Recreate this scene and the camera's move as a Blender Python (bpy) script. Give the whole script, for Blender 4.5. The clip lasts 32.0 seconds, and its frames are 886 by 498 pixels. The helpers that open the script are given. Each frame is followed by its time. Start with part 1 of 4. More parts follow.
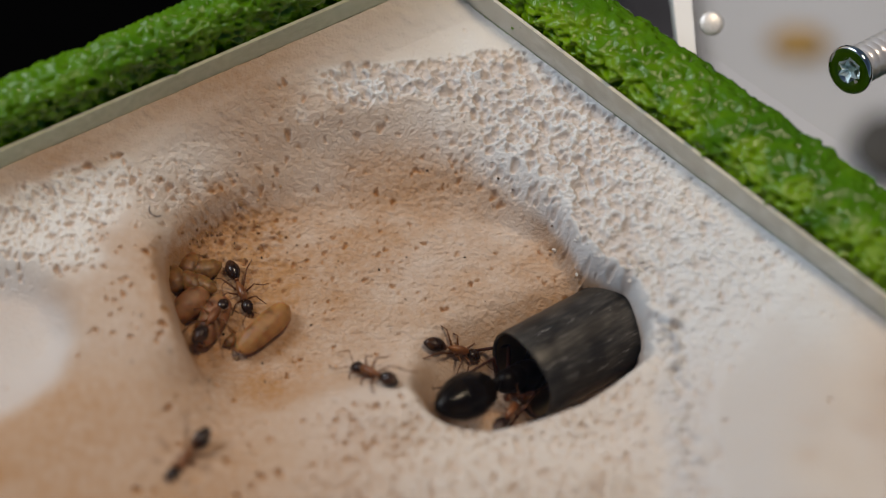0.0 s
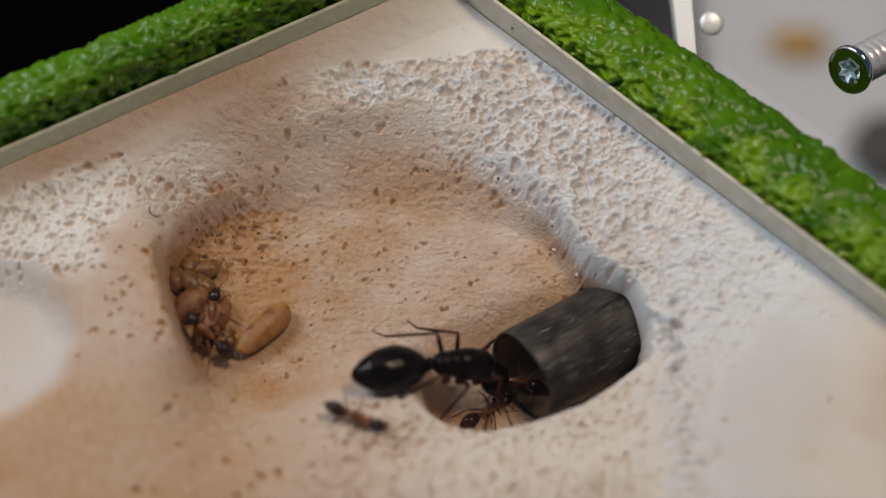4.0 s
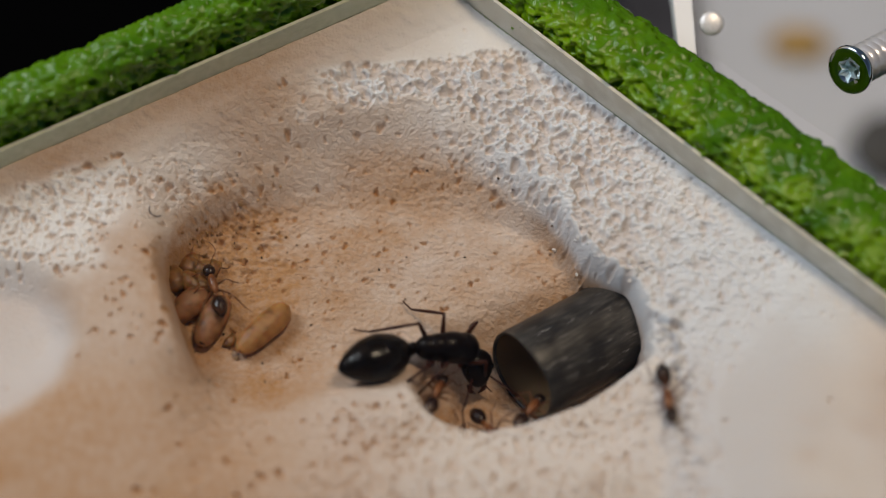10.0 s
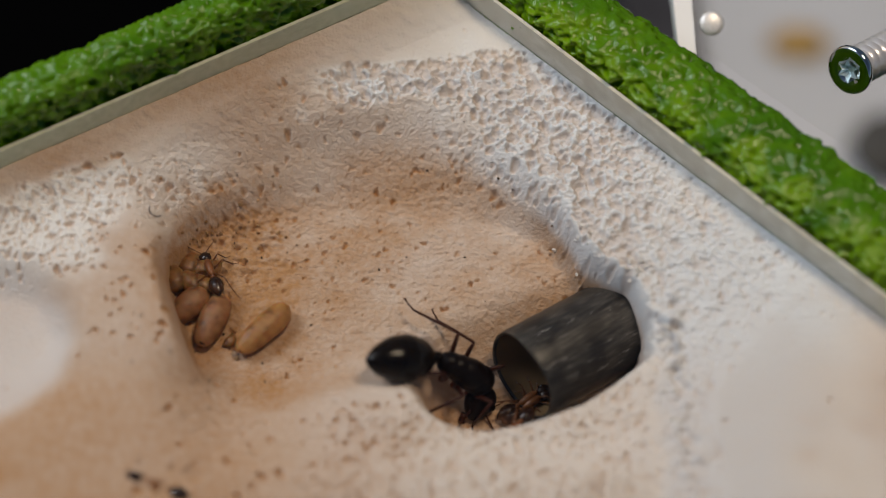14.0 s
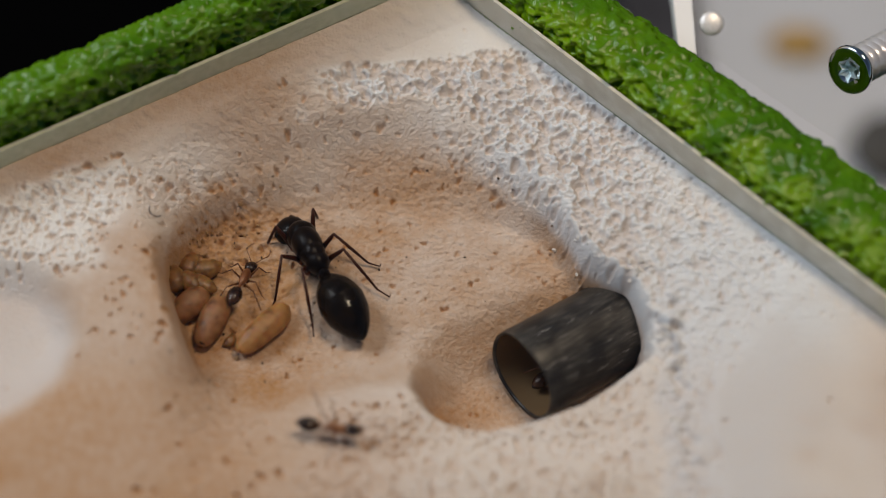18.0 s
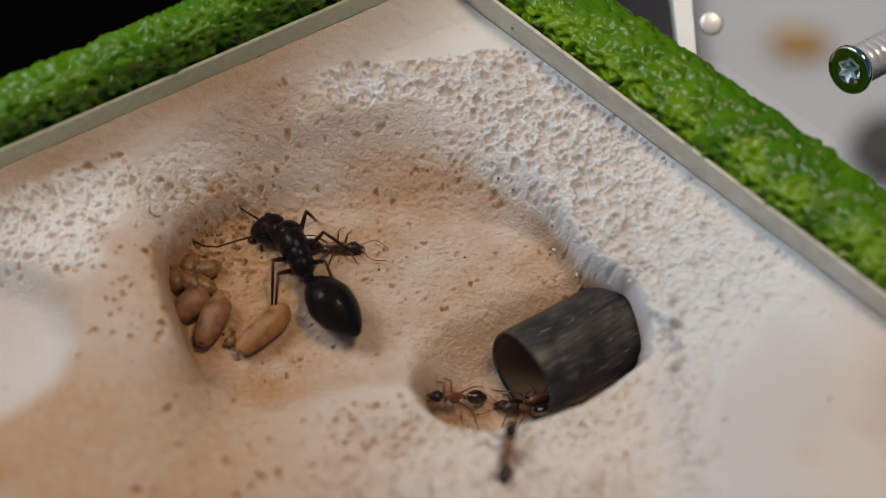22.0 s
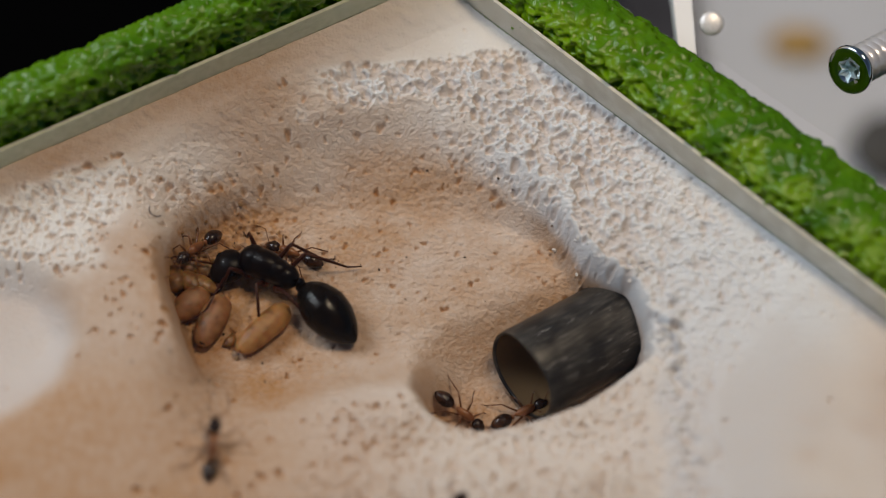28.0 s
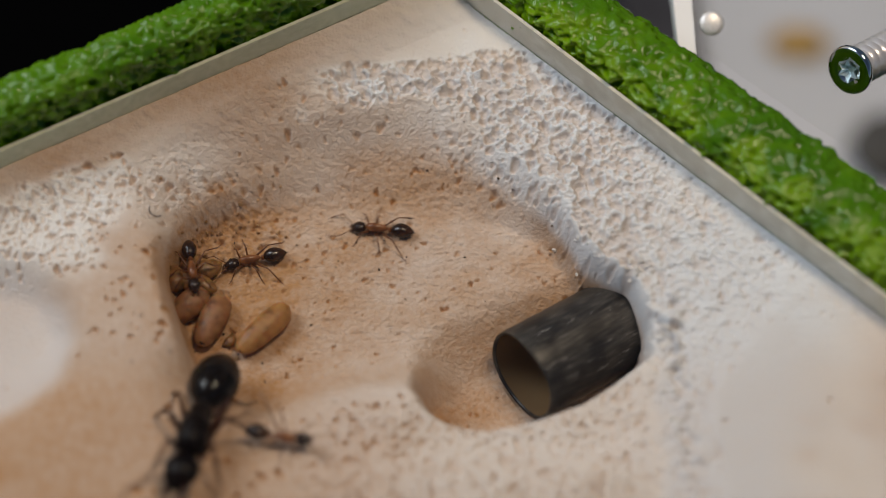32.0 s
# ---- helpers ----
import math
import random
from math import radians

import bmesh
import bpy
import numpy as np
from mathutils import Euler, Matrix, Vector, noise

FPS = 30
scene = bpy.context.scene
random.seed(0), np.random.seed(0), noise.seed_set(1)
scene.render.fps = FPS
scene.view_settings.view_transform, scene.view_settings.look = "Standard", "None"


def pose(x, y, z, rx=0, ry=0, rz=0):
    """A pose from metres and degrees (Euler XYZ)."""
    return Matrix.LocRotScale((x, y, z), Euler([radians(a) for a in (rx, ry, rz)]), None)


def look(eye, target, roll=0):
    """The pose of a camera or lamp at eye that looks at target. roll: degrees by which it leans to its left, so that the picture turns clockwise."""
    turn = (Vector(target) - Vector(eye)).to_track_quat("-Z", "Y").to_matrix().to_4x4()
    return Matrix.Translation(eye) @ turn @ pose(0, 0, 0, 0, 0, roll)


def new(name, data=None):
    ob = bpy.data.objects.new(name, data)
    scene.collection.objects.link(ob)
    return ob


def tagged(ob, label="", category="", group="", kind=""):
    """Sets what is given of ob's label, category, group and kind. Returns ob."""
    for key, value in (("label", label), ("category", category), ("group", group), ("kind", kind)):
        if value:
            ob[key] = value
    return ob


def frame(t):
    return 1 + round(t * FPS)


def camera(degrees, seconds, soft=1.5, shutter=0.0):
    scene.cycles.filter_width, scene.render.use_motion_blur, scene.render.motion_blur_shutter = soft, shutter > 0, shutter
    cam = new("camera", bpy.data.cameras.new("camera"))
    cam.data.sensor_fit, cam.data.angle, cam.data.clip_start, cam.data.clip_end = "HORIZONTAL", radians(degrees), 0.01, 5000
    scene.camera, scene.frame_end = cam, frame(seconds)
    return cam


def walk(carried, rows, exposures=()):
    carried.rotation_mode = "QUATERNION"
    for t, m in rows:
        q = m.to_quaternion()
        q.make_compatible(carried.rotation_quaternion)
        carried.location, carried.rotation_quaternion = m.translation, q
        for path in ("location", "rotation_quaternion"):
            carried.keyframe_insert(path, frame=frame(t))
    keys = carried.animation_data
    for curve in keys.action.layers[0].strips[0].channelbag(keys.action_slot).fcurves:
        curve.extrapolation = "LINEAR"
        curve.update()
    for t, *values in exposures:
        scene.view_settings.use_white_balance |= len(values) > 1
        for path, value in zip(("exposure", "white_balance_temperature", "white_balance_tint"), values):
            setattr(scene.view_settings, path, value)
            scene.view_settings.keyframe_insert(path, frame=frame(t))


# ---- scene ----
# ---------------------------------------------------------------- camera
cam = camera(20.0, 32.0, soft=1.0, shutter=0.5)
EYE = (0.0, -0.12258, 0.24057)
VIEW = look(EYE, (0.0, 0.0, 0.0))
walk(cam, [(0.0, VIEW), (32.0, VIEW)])
cam.data.dof.use_dof = True
cam.data.dof.focus_distance = 0.2785
cam.data.dof.aperture_fstop = 7.5

# ---------------------------------------------------------------- light
world = bpy.data.worlds.new("room_daylight")
scene.world = world
world.use_nodes = True
wn = world.node_tree.nodes
sky = wn.new("ShaderNodeTexSky")
sky.sky_type, sky.sun_disc = "NISHITA", False
sky.sun_elevation, sky.sun_rotation = radians(30), radians(-55)
world.node_tree.links.new(sky.outputs[0], wn["Background"].inputs[0])
wn["Background"].inputs[1].default_value = 0.030


def lamp(name, eye, target, size, power, colour):
    ob = new(name, bpy.data.lights.new(name, "AREA"))
    ob.data.shape, ob.data.size, ob.data.energy, ob.data.color = "DISK", size, power, colour
    ob.matrix_world = look(eye, target)
    return ob


lamp("window_light", (-0.24, 0.10, 0.28), (-0.01, 0, 0), 0.19, 0.70, (0.91, 0.95, 1.0))
lamp("warm_room_lamp", (0.14, 0.06, 0.49), (-0.01, 0, 0), 0.13, 1.13, (1.0, 0.785, 0.56))
scene.view_settings.exposure = 0.0

MM = 0.001


# ---------------------------------------------------------------- materials
def material(name, colour, rough=0.6, metal=0.0, spec=0.5):
    m = bpy.data.materials.new(name)
    m.use_nodes = True
    b = m.node_tree.nodes["Principled BSDF"]
    b.inputs["Base Color"].default_value = (*colour, 1)
    b.inputs["Roughness"].default_value = rough
    b.inputs["Metallic"].default_value = metal
    b.inputs["Specular IOR Level"].default_value = spec
    return m


def vary(m, colours, size, detail=4.0, rough=None, bump=0.0, bump_size=None, relief=0.0001, stops=None):
    """Noise of the given size (m) between the colours, with a finer bump."""
    nt = m.node_tree
    b = nt.nodes["Principled BSDF"]
    co = nt.nodes.new("ShaderNodeTexCoord")
    n1 = nt.nodes.new("ShaderNodeTexNoise")
    n1.inputs["Scale"].default_value = 1.0 / size
    n1.inputs["Detail"].default_value = detail
    nt.links.new(co.outputs["Object"], n1.inputs["Vector"])
    ramp = nt.nodes.new("ShaderNodeValToRGB")
    els = ramp.color_ramp.elements
    stops = stops or [0.3 + 0.4 * i / (len(colours) - 1) for i in range(len(colours))]
    for i, c in enumerate(colours):
        e = els[i] if i < 2 else els.new(stops[i])
        e.position, e.color = stops[i], (*c, 1)
    nt.links.new(n1.outputs[0], ramp.inputs[0])
    nt.links.new(ramp.outputs[0], b.inputs["Base Color"])
    if rough:
        mr = nt.nodes.new("ShaderNodeMapRange")
        mr.inputs["To Min"].default_value, mr.inputs["To Max"].default_value = rough
        nt.links.new(n1.outputs[0], mr.inputs["Value"])
        nt.links.new(mr.outputs[0], b.inputs["Roughness"])
    if bump:
        n2 = nt.nodes.new("ShaderNodeTexNoise")
        n2.inputs["Scale"].default_value = 1.0 / (bump_size or size / 6)
        n2.inputs["Detail"].default_value = 5.0
        nt.links.new(co.outputs["Object"], n2.inputs["Vector"])
        bp = nt.nodes.new("ShaderNodeBump")
        bp.inputs["Strength"].default_value, bp.inputs["Distance"].default_value = bump, relief
        nt.links.new(n2.outputs[0], bp.inputs["Height"])
        nt.links.new(bp.outputs[0], b.inputs["Normal"])
    return ramp.outputs[0]


M_plaster = material("plaster", (0.8, 0.74, 0.68), 0.9, 0, 0.25)
base = vary(M_plaster, [(0.80, 0.755, 0.71), (0.84, 0.81, 0.78), (0.855, 0.84, 0.83)], 0.009, 7, None, 0.65, 0.00032, 0.0003)
nt = M_plaster.node_tree
# tan of pores and floor, with some of the hollows' shade put in
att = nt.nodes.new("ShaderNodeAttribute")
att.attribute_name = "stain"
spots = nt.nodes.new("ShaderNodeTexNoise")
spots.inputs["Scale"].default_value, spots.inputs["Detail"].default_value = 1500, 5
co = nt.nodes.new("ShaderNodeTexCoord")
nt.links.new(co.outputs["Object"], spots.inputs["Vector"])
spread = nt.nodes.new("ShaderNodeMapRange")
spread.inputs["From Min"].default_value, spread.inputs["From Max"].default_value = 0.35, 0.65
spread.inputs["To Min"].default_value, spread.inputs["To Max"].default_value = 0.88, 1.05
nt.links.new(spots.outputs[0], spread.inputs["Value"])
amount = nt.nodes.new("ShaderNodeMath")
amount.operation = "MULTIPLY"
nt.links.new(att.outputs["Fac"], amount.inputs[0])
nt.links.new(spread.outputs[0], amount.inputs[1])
chalk = nt.nodes.new("ShaderNodeAttribute")
chalk.attribute_name = "chalk"
white = nt.nodes.new("ShaderNodeMix")
white.data_type = "RGBA"
white.inputs["B"].default_value = (0.765, 0.795, 0.835, 1)
nt.links.new(chalk.outputs["Fac"], white.inputs["Factor"])
nt.links.new(base, white.inputs["A"])
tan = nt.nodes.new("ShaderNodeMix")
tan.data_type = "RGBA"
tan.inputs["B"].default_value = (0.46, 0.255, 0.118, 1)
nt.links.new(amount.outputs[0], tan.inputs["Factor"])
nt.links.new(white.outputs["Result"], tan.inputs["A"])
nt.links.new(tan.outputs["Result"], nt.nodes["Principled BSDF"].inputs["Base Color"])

M_foam = material("green_paint", (0.06, 0.25, 0.01), 0.3, 0, 0.36)
skin = vary(M_foam, [(0.038, 0.126, 0.0003), (0.060, 0.172, 0.0004), (0.094, 0.226, 0.0006)], 0.007, 5, (0.12, 0.27), 0.3, 0.0005, 0.0003, [0.3, 0.5, 0.7])
nt = M_foam.node_tree
cells = nt.nodes.new("ShaderNodeAttribute")                   # torn open cells; the lighter green puts light on the inner face into colour
cells.attribute_name = "torn"
torn = nt.nodes.new("ShaderNodeMix")
torn.data_type = "RGBA"
torn.inputs["B"].default_value = (0.15, 0.29, 0.001, 1)
nt.links.new(cells.outputs["Fac"], torn.inputs["Factor"])
nt.links.new(skin, torn.inputs["A"])
nt.links.new(torn.outputs["Result"], nt.nodes["Principled BSDF"].inputs["Base Color"])
M_edge = material("ground_glass_edge", (0.45, 0.47, 0.38), 0.55)
vary(M_edge, [(0.58, 0.62, 0.46), (0.65, 0.69, 0.53), (0.72, 0.75, 0.60)], 0.0008, 8, None, 0.25, 0.0002, 0.00006)
M_rim_edge = material("plaster_smeared_glass_edge", (0.6, 0.57, 0.48), 0.6)
vary(M_rim_edge, [(0.60, 0.565, 0.48), (0.68, 0.65, 0.56), (0.80, 0.78, 0.73)], 0.0022, 8, None, 0.6, 0.0002, 0.00006, [0.35, 0.55, 0.78])
M_tube = material("grey_tube", (0.03, 0.03, 0.03), 0.32)
vary(M_tube, [(0.010, 0.009, 0.008), (0.034, 0.030, 0.026), (0.085, 0.076, 0.066), (0.42, 0.40, 0.37)], 0.00022, 9, (0.26, 0.6), 0.4, 0.0005, 0.00004, [0.3, 0.5, 0.66, 0.8])
stretch = M_tube.node_tree.nodes.new("ShaderNodeMapping")      # scuffs run along the tube
stretch.inputs["Scale"].default_value = (0.09, 1, 1)
for link in [k for k in M_tube.node_tree.links if k.from_node.type == "TEX_COORD"]:
    target = link.to_socket
    M_tube.node_tree.links.new(link.from_socket, stretch.inputs[0])
    M_tube.node_tree.links.new(stretch.outputs[0], target)
nt = M_tube.node_tree
shine = nt.nodes["Principled BSDF"].inputs["Base Color"]
worn = shine.links[0].from_socket
co = nt.nodes.new("ShaderNodeTexCoord")
scratch, blotch = nt.nodes.new("ShaderNodeMix"), nt.nodes.new("ShaderNodeMix")
scratch.data_type = blotch.data_type = "RGBA"
for node, size, squeeze, lo, hi, tint, blend, src in ((blotch, 0.0028, (0.7, 1, 1), 0.42, 0.62, (0.22, 0.2, 0.19), "MULTIPLY", worn), (scratch, 0.00016, (0.035, 1, 1), 0.70, 0.74, (0.5, 0.49, 0.47), "MIX", blotch.outputs["Result"])):
    node.blend_type = blend
    place, cloud, cut = nt.nodes.new("ShaderNodeMapping"), nt.nodes.new("ShaderNodeTexNoise"), nt.nodes.new("ShaderNodeMapRange")
    place.inputs["Scale"].default_value = squeeze
    cloud.inputs["Scale"].default_value, cloud.inputs["Detail"].default_value = 1 / size, 3
    cut.inputs["From Min"].default_value, cut.inputs["From Max"].default_value = lo, hi
    nt.links.new(co.outputs["Object"], place.inputs[0])
    nt.links.new(place.outputs[0], cloud.inputs["Vector"])
    nt.links.new(cloud.outputs[0], cut.inputs["Value"])
    nt.links.new(cut.outputs[0], node.inputs["Factor"])
    nt.links.new(src, node.inputs["A"])
    node.inputs["B"].default_value = (*tint, 1)
nt.links.new(scratch.outputs["Result"], shine)
M_bore = material("brown_tinted_plastic", (0.20, 0.125, 0.062), 0.25)
M_black = material("black_chitin", (0.003, 0.0024, 0.002), 0.2, 0, 0.17)
M_gaster = material("dull_black_chitin", (0.005, 0.004, 0.0035), 0.3, 0, 0.15)
vary(M_gaster, [(0.0035, 0.003, 0.003), (0.007, 0.0045, 0.003), (0.013, 0.0075, 0.004)], 0.0016, 5, (0.14, 0.2), 0.3, 0.00015, 0.00002)
M_thorax = material("matt_black_chitin", (0.006, 0.004, 0.0035), 0.22, 0, 0.13)
vary(M_thorax, [(0.003, 0.0022, 0.002), (0.007, 0.0033, 0.002)], 0.002, 4, (0.26, 0.36), 0.4, 0.00022, 0.00005)
M_brown = material("brown_chitin", (0.26, 0.095, 0.028), 0.34)
vary(M_brown, [(0.12, 0.038, 0.011), (0.21, 0.075, 0.022), (0.30, 0.12, 0.04)], 0.0011, 4)
M_leg = material("red_brown_chitin", (0.042, 0.011, 0.005), 0.38, 0, 0.22)
M_amber = material("amber_leg_chitin", (0.13, 0.048, 0.016), 0.35, 0, 0.4)
M_coxa = material("chestnut_chitin", (0.15, 0.032, 0.010), 0.35)
M_dark = material("dark_chitin", (0.022, 0.010, 0.006), 0.26, 0, 0.4)
M_banded = material("banded_dark_chitin", (0.03, 0.012, 0.006), 0.24, 0, 0.4)
vary(M_banded, [(0.010, 0.005, 0.0035), (0.022, 0.009, 0.005), (0.07, 0.027, 0.009)], 0.0009, 3)
M_cocoon = material("cocoon_silk", (0.45, 0.27, 0.12), 0.6)
vary(M_cocoon, [(0.13, 0.05, 0.012), (0.29, 0.125, 0.032), (0.35, 0.165, 0.046), (0.44, 0.23, 0.075)], 0.0013, 9, (0.36, 0.6), 0.7, 0.0004, 0.00012, [0.27, 0.42, 0.56, 0.75])
M_cocoon_dark = material("aged_cocoon_silk", (0.28, 0.13, 0.06), 0.6)
vary(M_cocoon_dark, [(0.09, 0.032, 0.010), (0.22, 0.09, 0.028), (0.28, 0.125, 0.045), (0.36, 0.18, 0.07)], 0.0013, 9, (0.36, 0.6), 0.7, 0.0004, 0.00012, [0.27, 0.42, 0.56, 0.75])
M_larva = material("larva_skin", (0.45, 0.27, 0.10), 0.4)
vary(M_larva, [(0.07, 0.028, 0.009), (0.22, 0.10, 0.026), (0.33, 0.17, 0.048)], 0.0011, 4, None, 0.4, 0.0004, 0.0001)
for m in (M_cocoon, M_cocoon_dark, M_larva):
    b = m.node_tree.nodes["Principled BSDF"]
    b.inputs["Subsurface Weight"].default_value, b.inputs["Subsurface Scale"].default_value = 0.35, 0.0012
M_table = material("black_table", (0.0008, 0.0008, 0.001), 0.9, 0, 0.03)
M_tray = material("grey_tray", (0.42, 0.40, 0.39), 0.5)
vary(M_tray, [(0.63, 0.645, 0.69), (0.74, 0.755, 0.80)], 0.05, 4)
# dark grey of the tray wall, its shade put into the colour
M_wall_shade = material("smoke_grey_plastic", (0.035, 0.035, 0.042), 0.45)
vary(M_wall_shade, [(0.022, 0.022, 0.028), (0.055, 0.055, 0.065)], 0.006, 4)
M_white = material("bright_acrylic_edge", (0.93, 0.94, 0.94), 0.45)
M_steel = material("bright_zinc", (0.92, 0.92, 0.95), 0.25, 0.55)
M_mirror = material("polished_zinc", (0.72, 0.74, 0.74), 0.08, 1.0)
M_star = material("star_recess_zinc", (0.62, 0.74, 0.78), 0.3, 0.6)
# bright metal of the disc that stands for a glint
M_glint = material("brushed_bright_metal", (0.9, 0.9, 0.9), 0.4, 0.35)
vary(M_glint, [(0.75, 0.75, 0.75), (0.95, 0.95, 0.95)], 0.0003, 5, None, 0.4, 0.0002, 0.00003)
M_food = material("honey_crumb", (0.55, 0.32, 0.07), 0.6)
vary(M_food, [(0.42, 0.22, 0.04), (0.66, 0.42, 0.12)], 0.0025, 4)
M_stone = material("dark_pebble", (0.09, 0.085, 0.08), 0.7)

M_glass = bpy.data.materials.new("clear_glass")
M_glass.use_nodes = True
gt = M_glass.node_tree
gt.nodes.remove(gt.nodes["Principled BSDF"])
clear, gloss, mix = (gt.nodes.new("ShaderNode" + k) for k in ("BsdfTransparent", "BsdfGlossy", "MixShader"))
clear.inputs[0].default_value = (0.985, 0.99, 0.985, 1)
gloss.inputs["Roughness"].default_value = 0.03
mix.inputs[0].default_value = 0.02
gt.links.new(clear.outputs[0], mix.inputs[1])
gt.links.new(gloss.outputs[0], mix.inputs[2])
gt.links.new(mix.outputs[0], gt.nodes["Material Output"].inputs[0])


# ---------------------------------------------------------------- mesh helpers
def obj(name, bm, mat, smooth=True):
    me = bpy.data.meshes.new(name)
    bm.to_mesh(me)
    bm.free()
    if smooth:
        for p in me.polygons:
            p.use_smooth = True
    me.materials.append(mat)
    return new(name, me)


def part(name, bm, mat, parent, label="", smooth=True):
    ob = obj(name, bm, mat, smooth)
    ob.parent = parent
    return tagged(ob, label)


def grid_mesh(name, pts, mat, close=False):
    """A smooth sheet from an array (rows, columns, 3); close joins the last column to the first."""
    r, c = pts.shape[:2]
    i = np.arange(r * c).reshape(r, c)
    n = np.concatenate([i, i[:, :1]], 1) if close else i
    f = np.stack([n[:-1, :-1], n[:-1, 1:], n[1:, 1:], n[1:, :-1]], -1).reshape(-1, 4)
    me = bpy.data.meshes.new(name)
    me.vertices.add(r * c)
    me.vertices.foreach_set("co", pts.reshape(-1).astype(np.float32))
    me.loops.add(f.size)
    me.loops.foreach_set("vertex_index", f.reshape(-1).astype(np.int32))
    me.polygons.add(len(f))
    me.polygons.foreach_set("loop_start", np.arange(0, f.size, 4, dtype=np.int32))
    me.polygons.foreach_set("use_smooth", np.ones(len(f), dtype=bool))
    me.update(calc_edges=True)
    me.validate()
    me.materials.append(mat)
    return me


def rod(bm, pts, radii, n=8):
    """A tapered tube along points, with closed ends."""
    pts = [Vector(p) for p in pts]
    rings = []
    for k, p in enumerate(pts):
        d = (pts[min(k + 1, len(pts) - 1)] - pts[max(k - 1, 0)]).normalized()
        a = d.cross(Vector((0, 0, 1)) if abs(d.z) < 0.9 else Vector((1, 0, 0))).normalized()
        b = d.cross(a)
        rings.append([bm.verts.new(p + radii[k] * (math.cos(q) * a + math.sin(q) * b)) for q in (2 * math.pi * j / n for j in range(n))])
    for r0, r1 in zip(rings, rings[1:]):
        for j in range(n):
            bm.faces.new((r0[j], r0[(j + 1) % n], r1[(j + 1) % n], r1[j]))
    bm.faces.new(rings[0][::-1])
    bm.faces.new(rings[-1])
    bmesh.ops.recalc_face_normals(bm, faces=bm.faces)
    return bm


def blob(bm, centre, size, shape=None, seg=20, rings=14):
    """A shaped ellipsoid; shape(v) moves a point of the unit ball."""
    made = bmesh.ops.create_uvsphere(bm, u_segments=seg, v_segments=rings, radius=1.0, matrix=Matrix.Rotation(radians(90), 4, "Y"))
    for v in made["verts"]:
        p = shape(v.co.copy()) if shape else v.co
        v.co = Vector((p.x * size[0], p.y * size[1], p.z * size[2])) + Vector(centre)
    return bm


def box(bm, lo, hi, bevel=0.0):
    made = bmesh.ops.create_cube(bm, size=1.0)
    for v in made["verts"]:
        v.co = Vector([lo[k] + (v.co[k] + 0.5) * (hi[k] - lo[k]) for k in range(3)])
    if bevel:
        bmesh.ops.bevel(bm, geom=bm.edges[:], offset=bevel, segments=2, affect="EDGES")
    return bm


def lathe(profile, n=32):
    bm = bmesh.new()
    rows = [[bm.verts.new((x, r * math.cos(2 * math.pi * k / n), r * math.sin(2 * math.pi * k / n))) for k in range(n)] for x, r in profile]
    for r0, r1 in zip(rows, rows[1:]):
        for k in range(n):
            bm.faces.new((r0[k], r1[k], r1[(k + 1) % n], r0[(k + 1) % n]))
    bm.faces.new(rows[-1])
    bm.faces.new(rows[0][::-1])
    bmesh.ops.recalc_face_normals(bm, faces=bm.faces)
    return bm


# ---------------------------------------------------------------- the plaster block, in millimetres
CORNER = np.array((0.0, 34.46))
ALONG_L = np.array((-0.8887, -0.4585))     # along the edge that runs to the left
ALONG_R = np.array((0.7441, -0.6681))      # along the edge that runs to the right
OUT_L, OUT_R = np.array((-0.4585, 0.8887)), np.array((0.6681, 0.7441))
SPAN_L, SPAN_R, STEP = 96.0, 96.0, 0.125

CHAMBER_RIM = [(-35.2, 10), (-28.4, 16.1), (-19.2, 21.5), (-9.1, 24.3), (-1.5, 23.6), (4.8, 25.4), (9.9, 25), (14, 20.4), (21, 13.8), (29, 6.6), (37.5, -1.2),
               (36, -7), (31, -13), (28.4, -17), (28.4, -21), (29, -30), (29, -60), (-38, -60), (-34, -28.4), (-31, -17), (-29.6, -13), (-30, -7.8), (-31.7, -1.7), (-33.3, 3.1)]
CHAMBER_CREST = [(-30.6, 1.3), (-28.6, 6.2), (-22.7, 11.6), (-16.6, 14.8), (-9.1, 17.3), (-1.5, 18.2), (5.2, 16.8), (9.8, 12.6), (13.0, 7.4), (15.0, 2.8), (17.2, -0.3), (20.0, -3),
                 (22.7, -8), (23, -14.7), (21.6, -22.5), (20.3, -60), (-27.4, -60), (-27.3, -27.6), (-26.6, -17.3), (-26.9, -12.6), (-28.9, -6.8), (-30.6, -1.4)]
CHAMBER_FLOOR = [(-28.6, 4.3), (-24.3, 7.4), (-18, 8.8), (-11.7, 9.4), (-5.3, 9.2), (1, 8.5), (6.6, 7.2), (10.8, 5.2), (13.6, 2.2), (15.4, -4), (16, -14), (14, -60),
                 (-24.5, -60), (-25.2, -28), (-25.6, -17.3), (-26.2, -12.4), (-28.2, -6.6), (-29.9, -1.2), (-30, 1.5)]
FRONT_RIDGE = [(-8, -20), (-3, -18.6), (1, -18.6), (8, -18), (16, -13), (21, -9), (27, -14), (24, -60), (-10, -60), (-10, -25)]
PIT_RIM = [(-3.4, -7.4), (0, -4), (7, -1), (13, 1.2), (17.2, 0.8), (20.3, -2.5), (21.9, -7.3), (21.8, -11.1), (17.8, -14.3), (14.8, -16.3), (11.6, -17.4), (8.7, -18.5), (4.5, -19.5),
           (1, -19), (-1.6, -17.5), (-3.4, -13.9)]
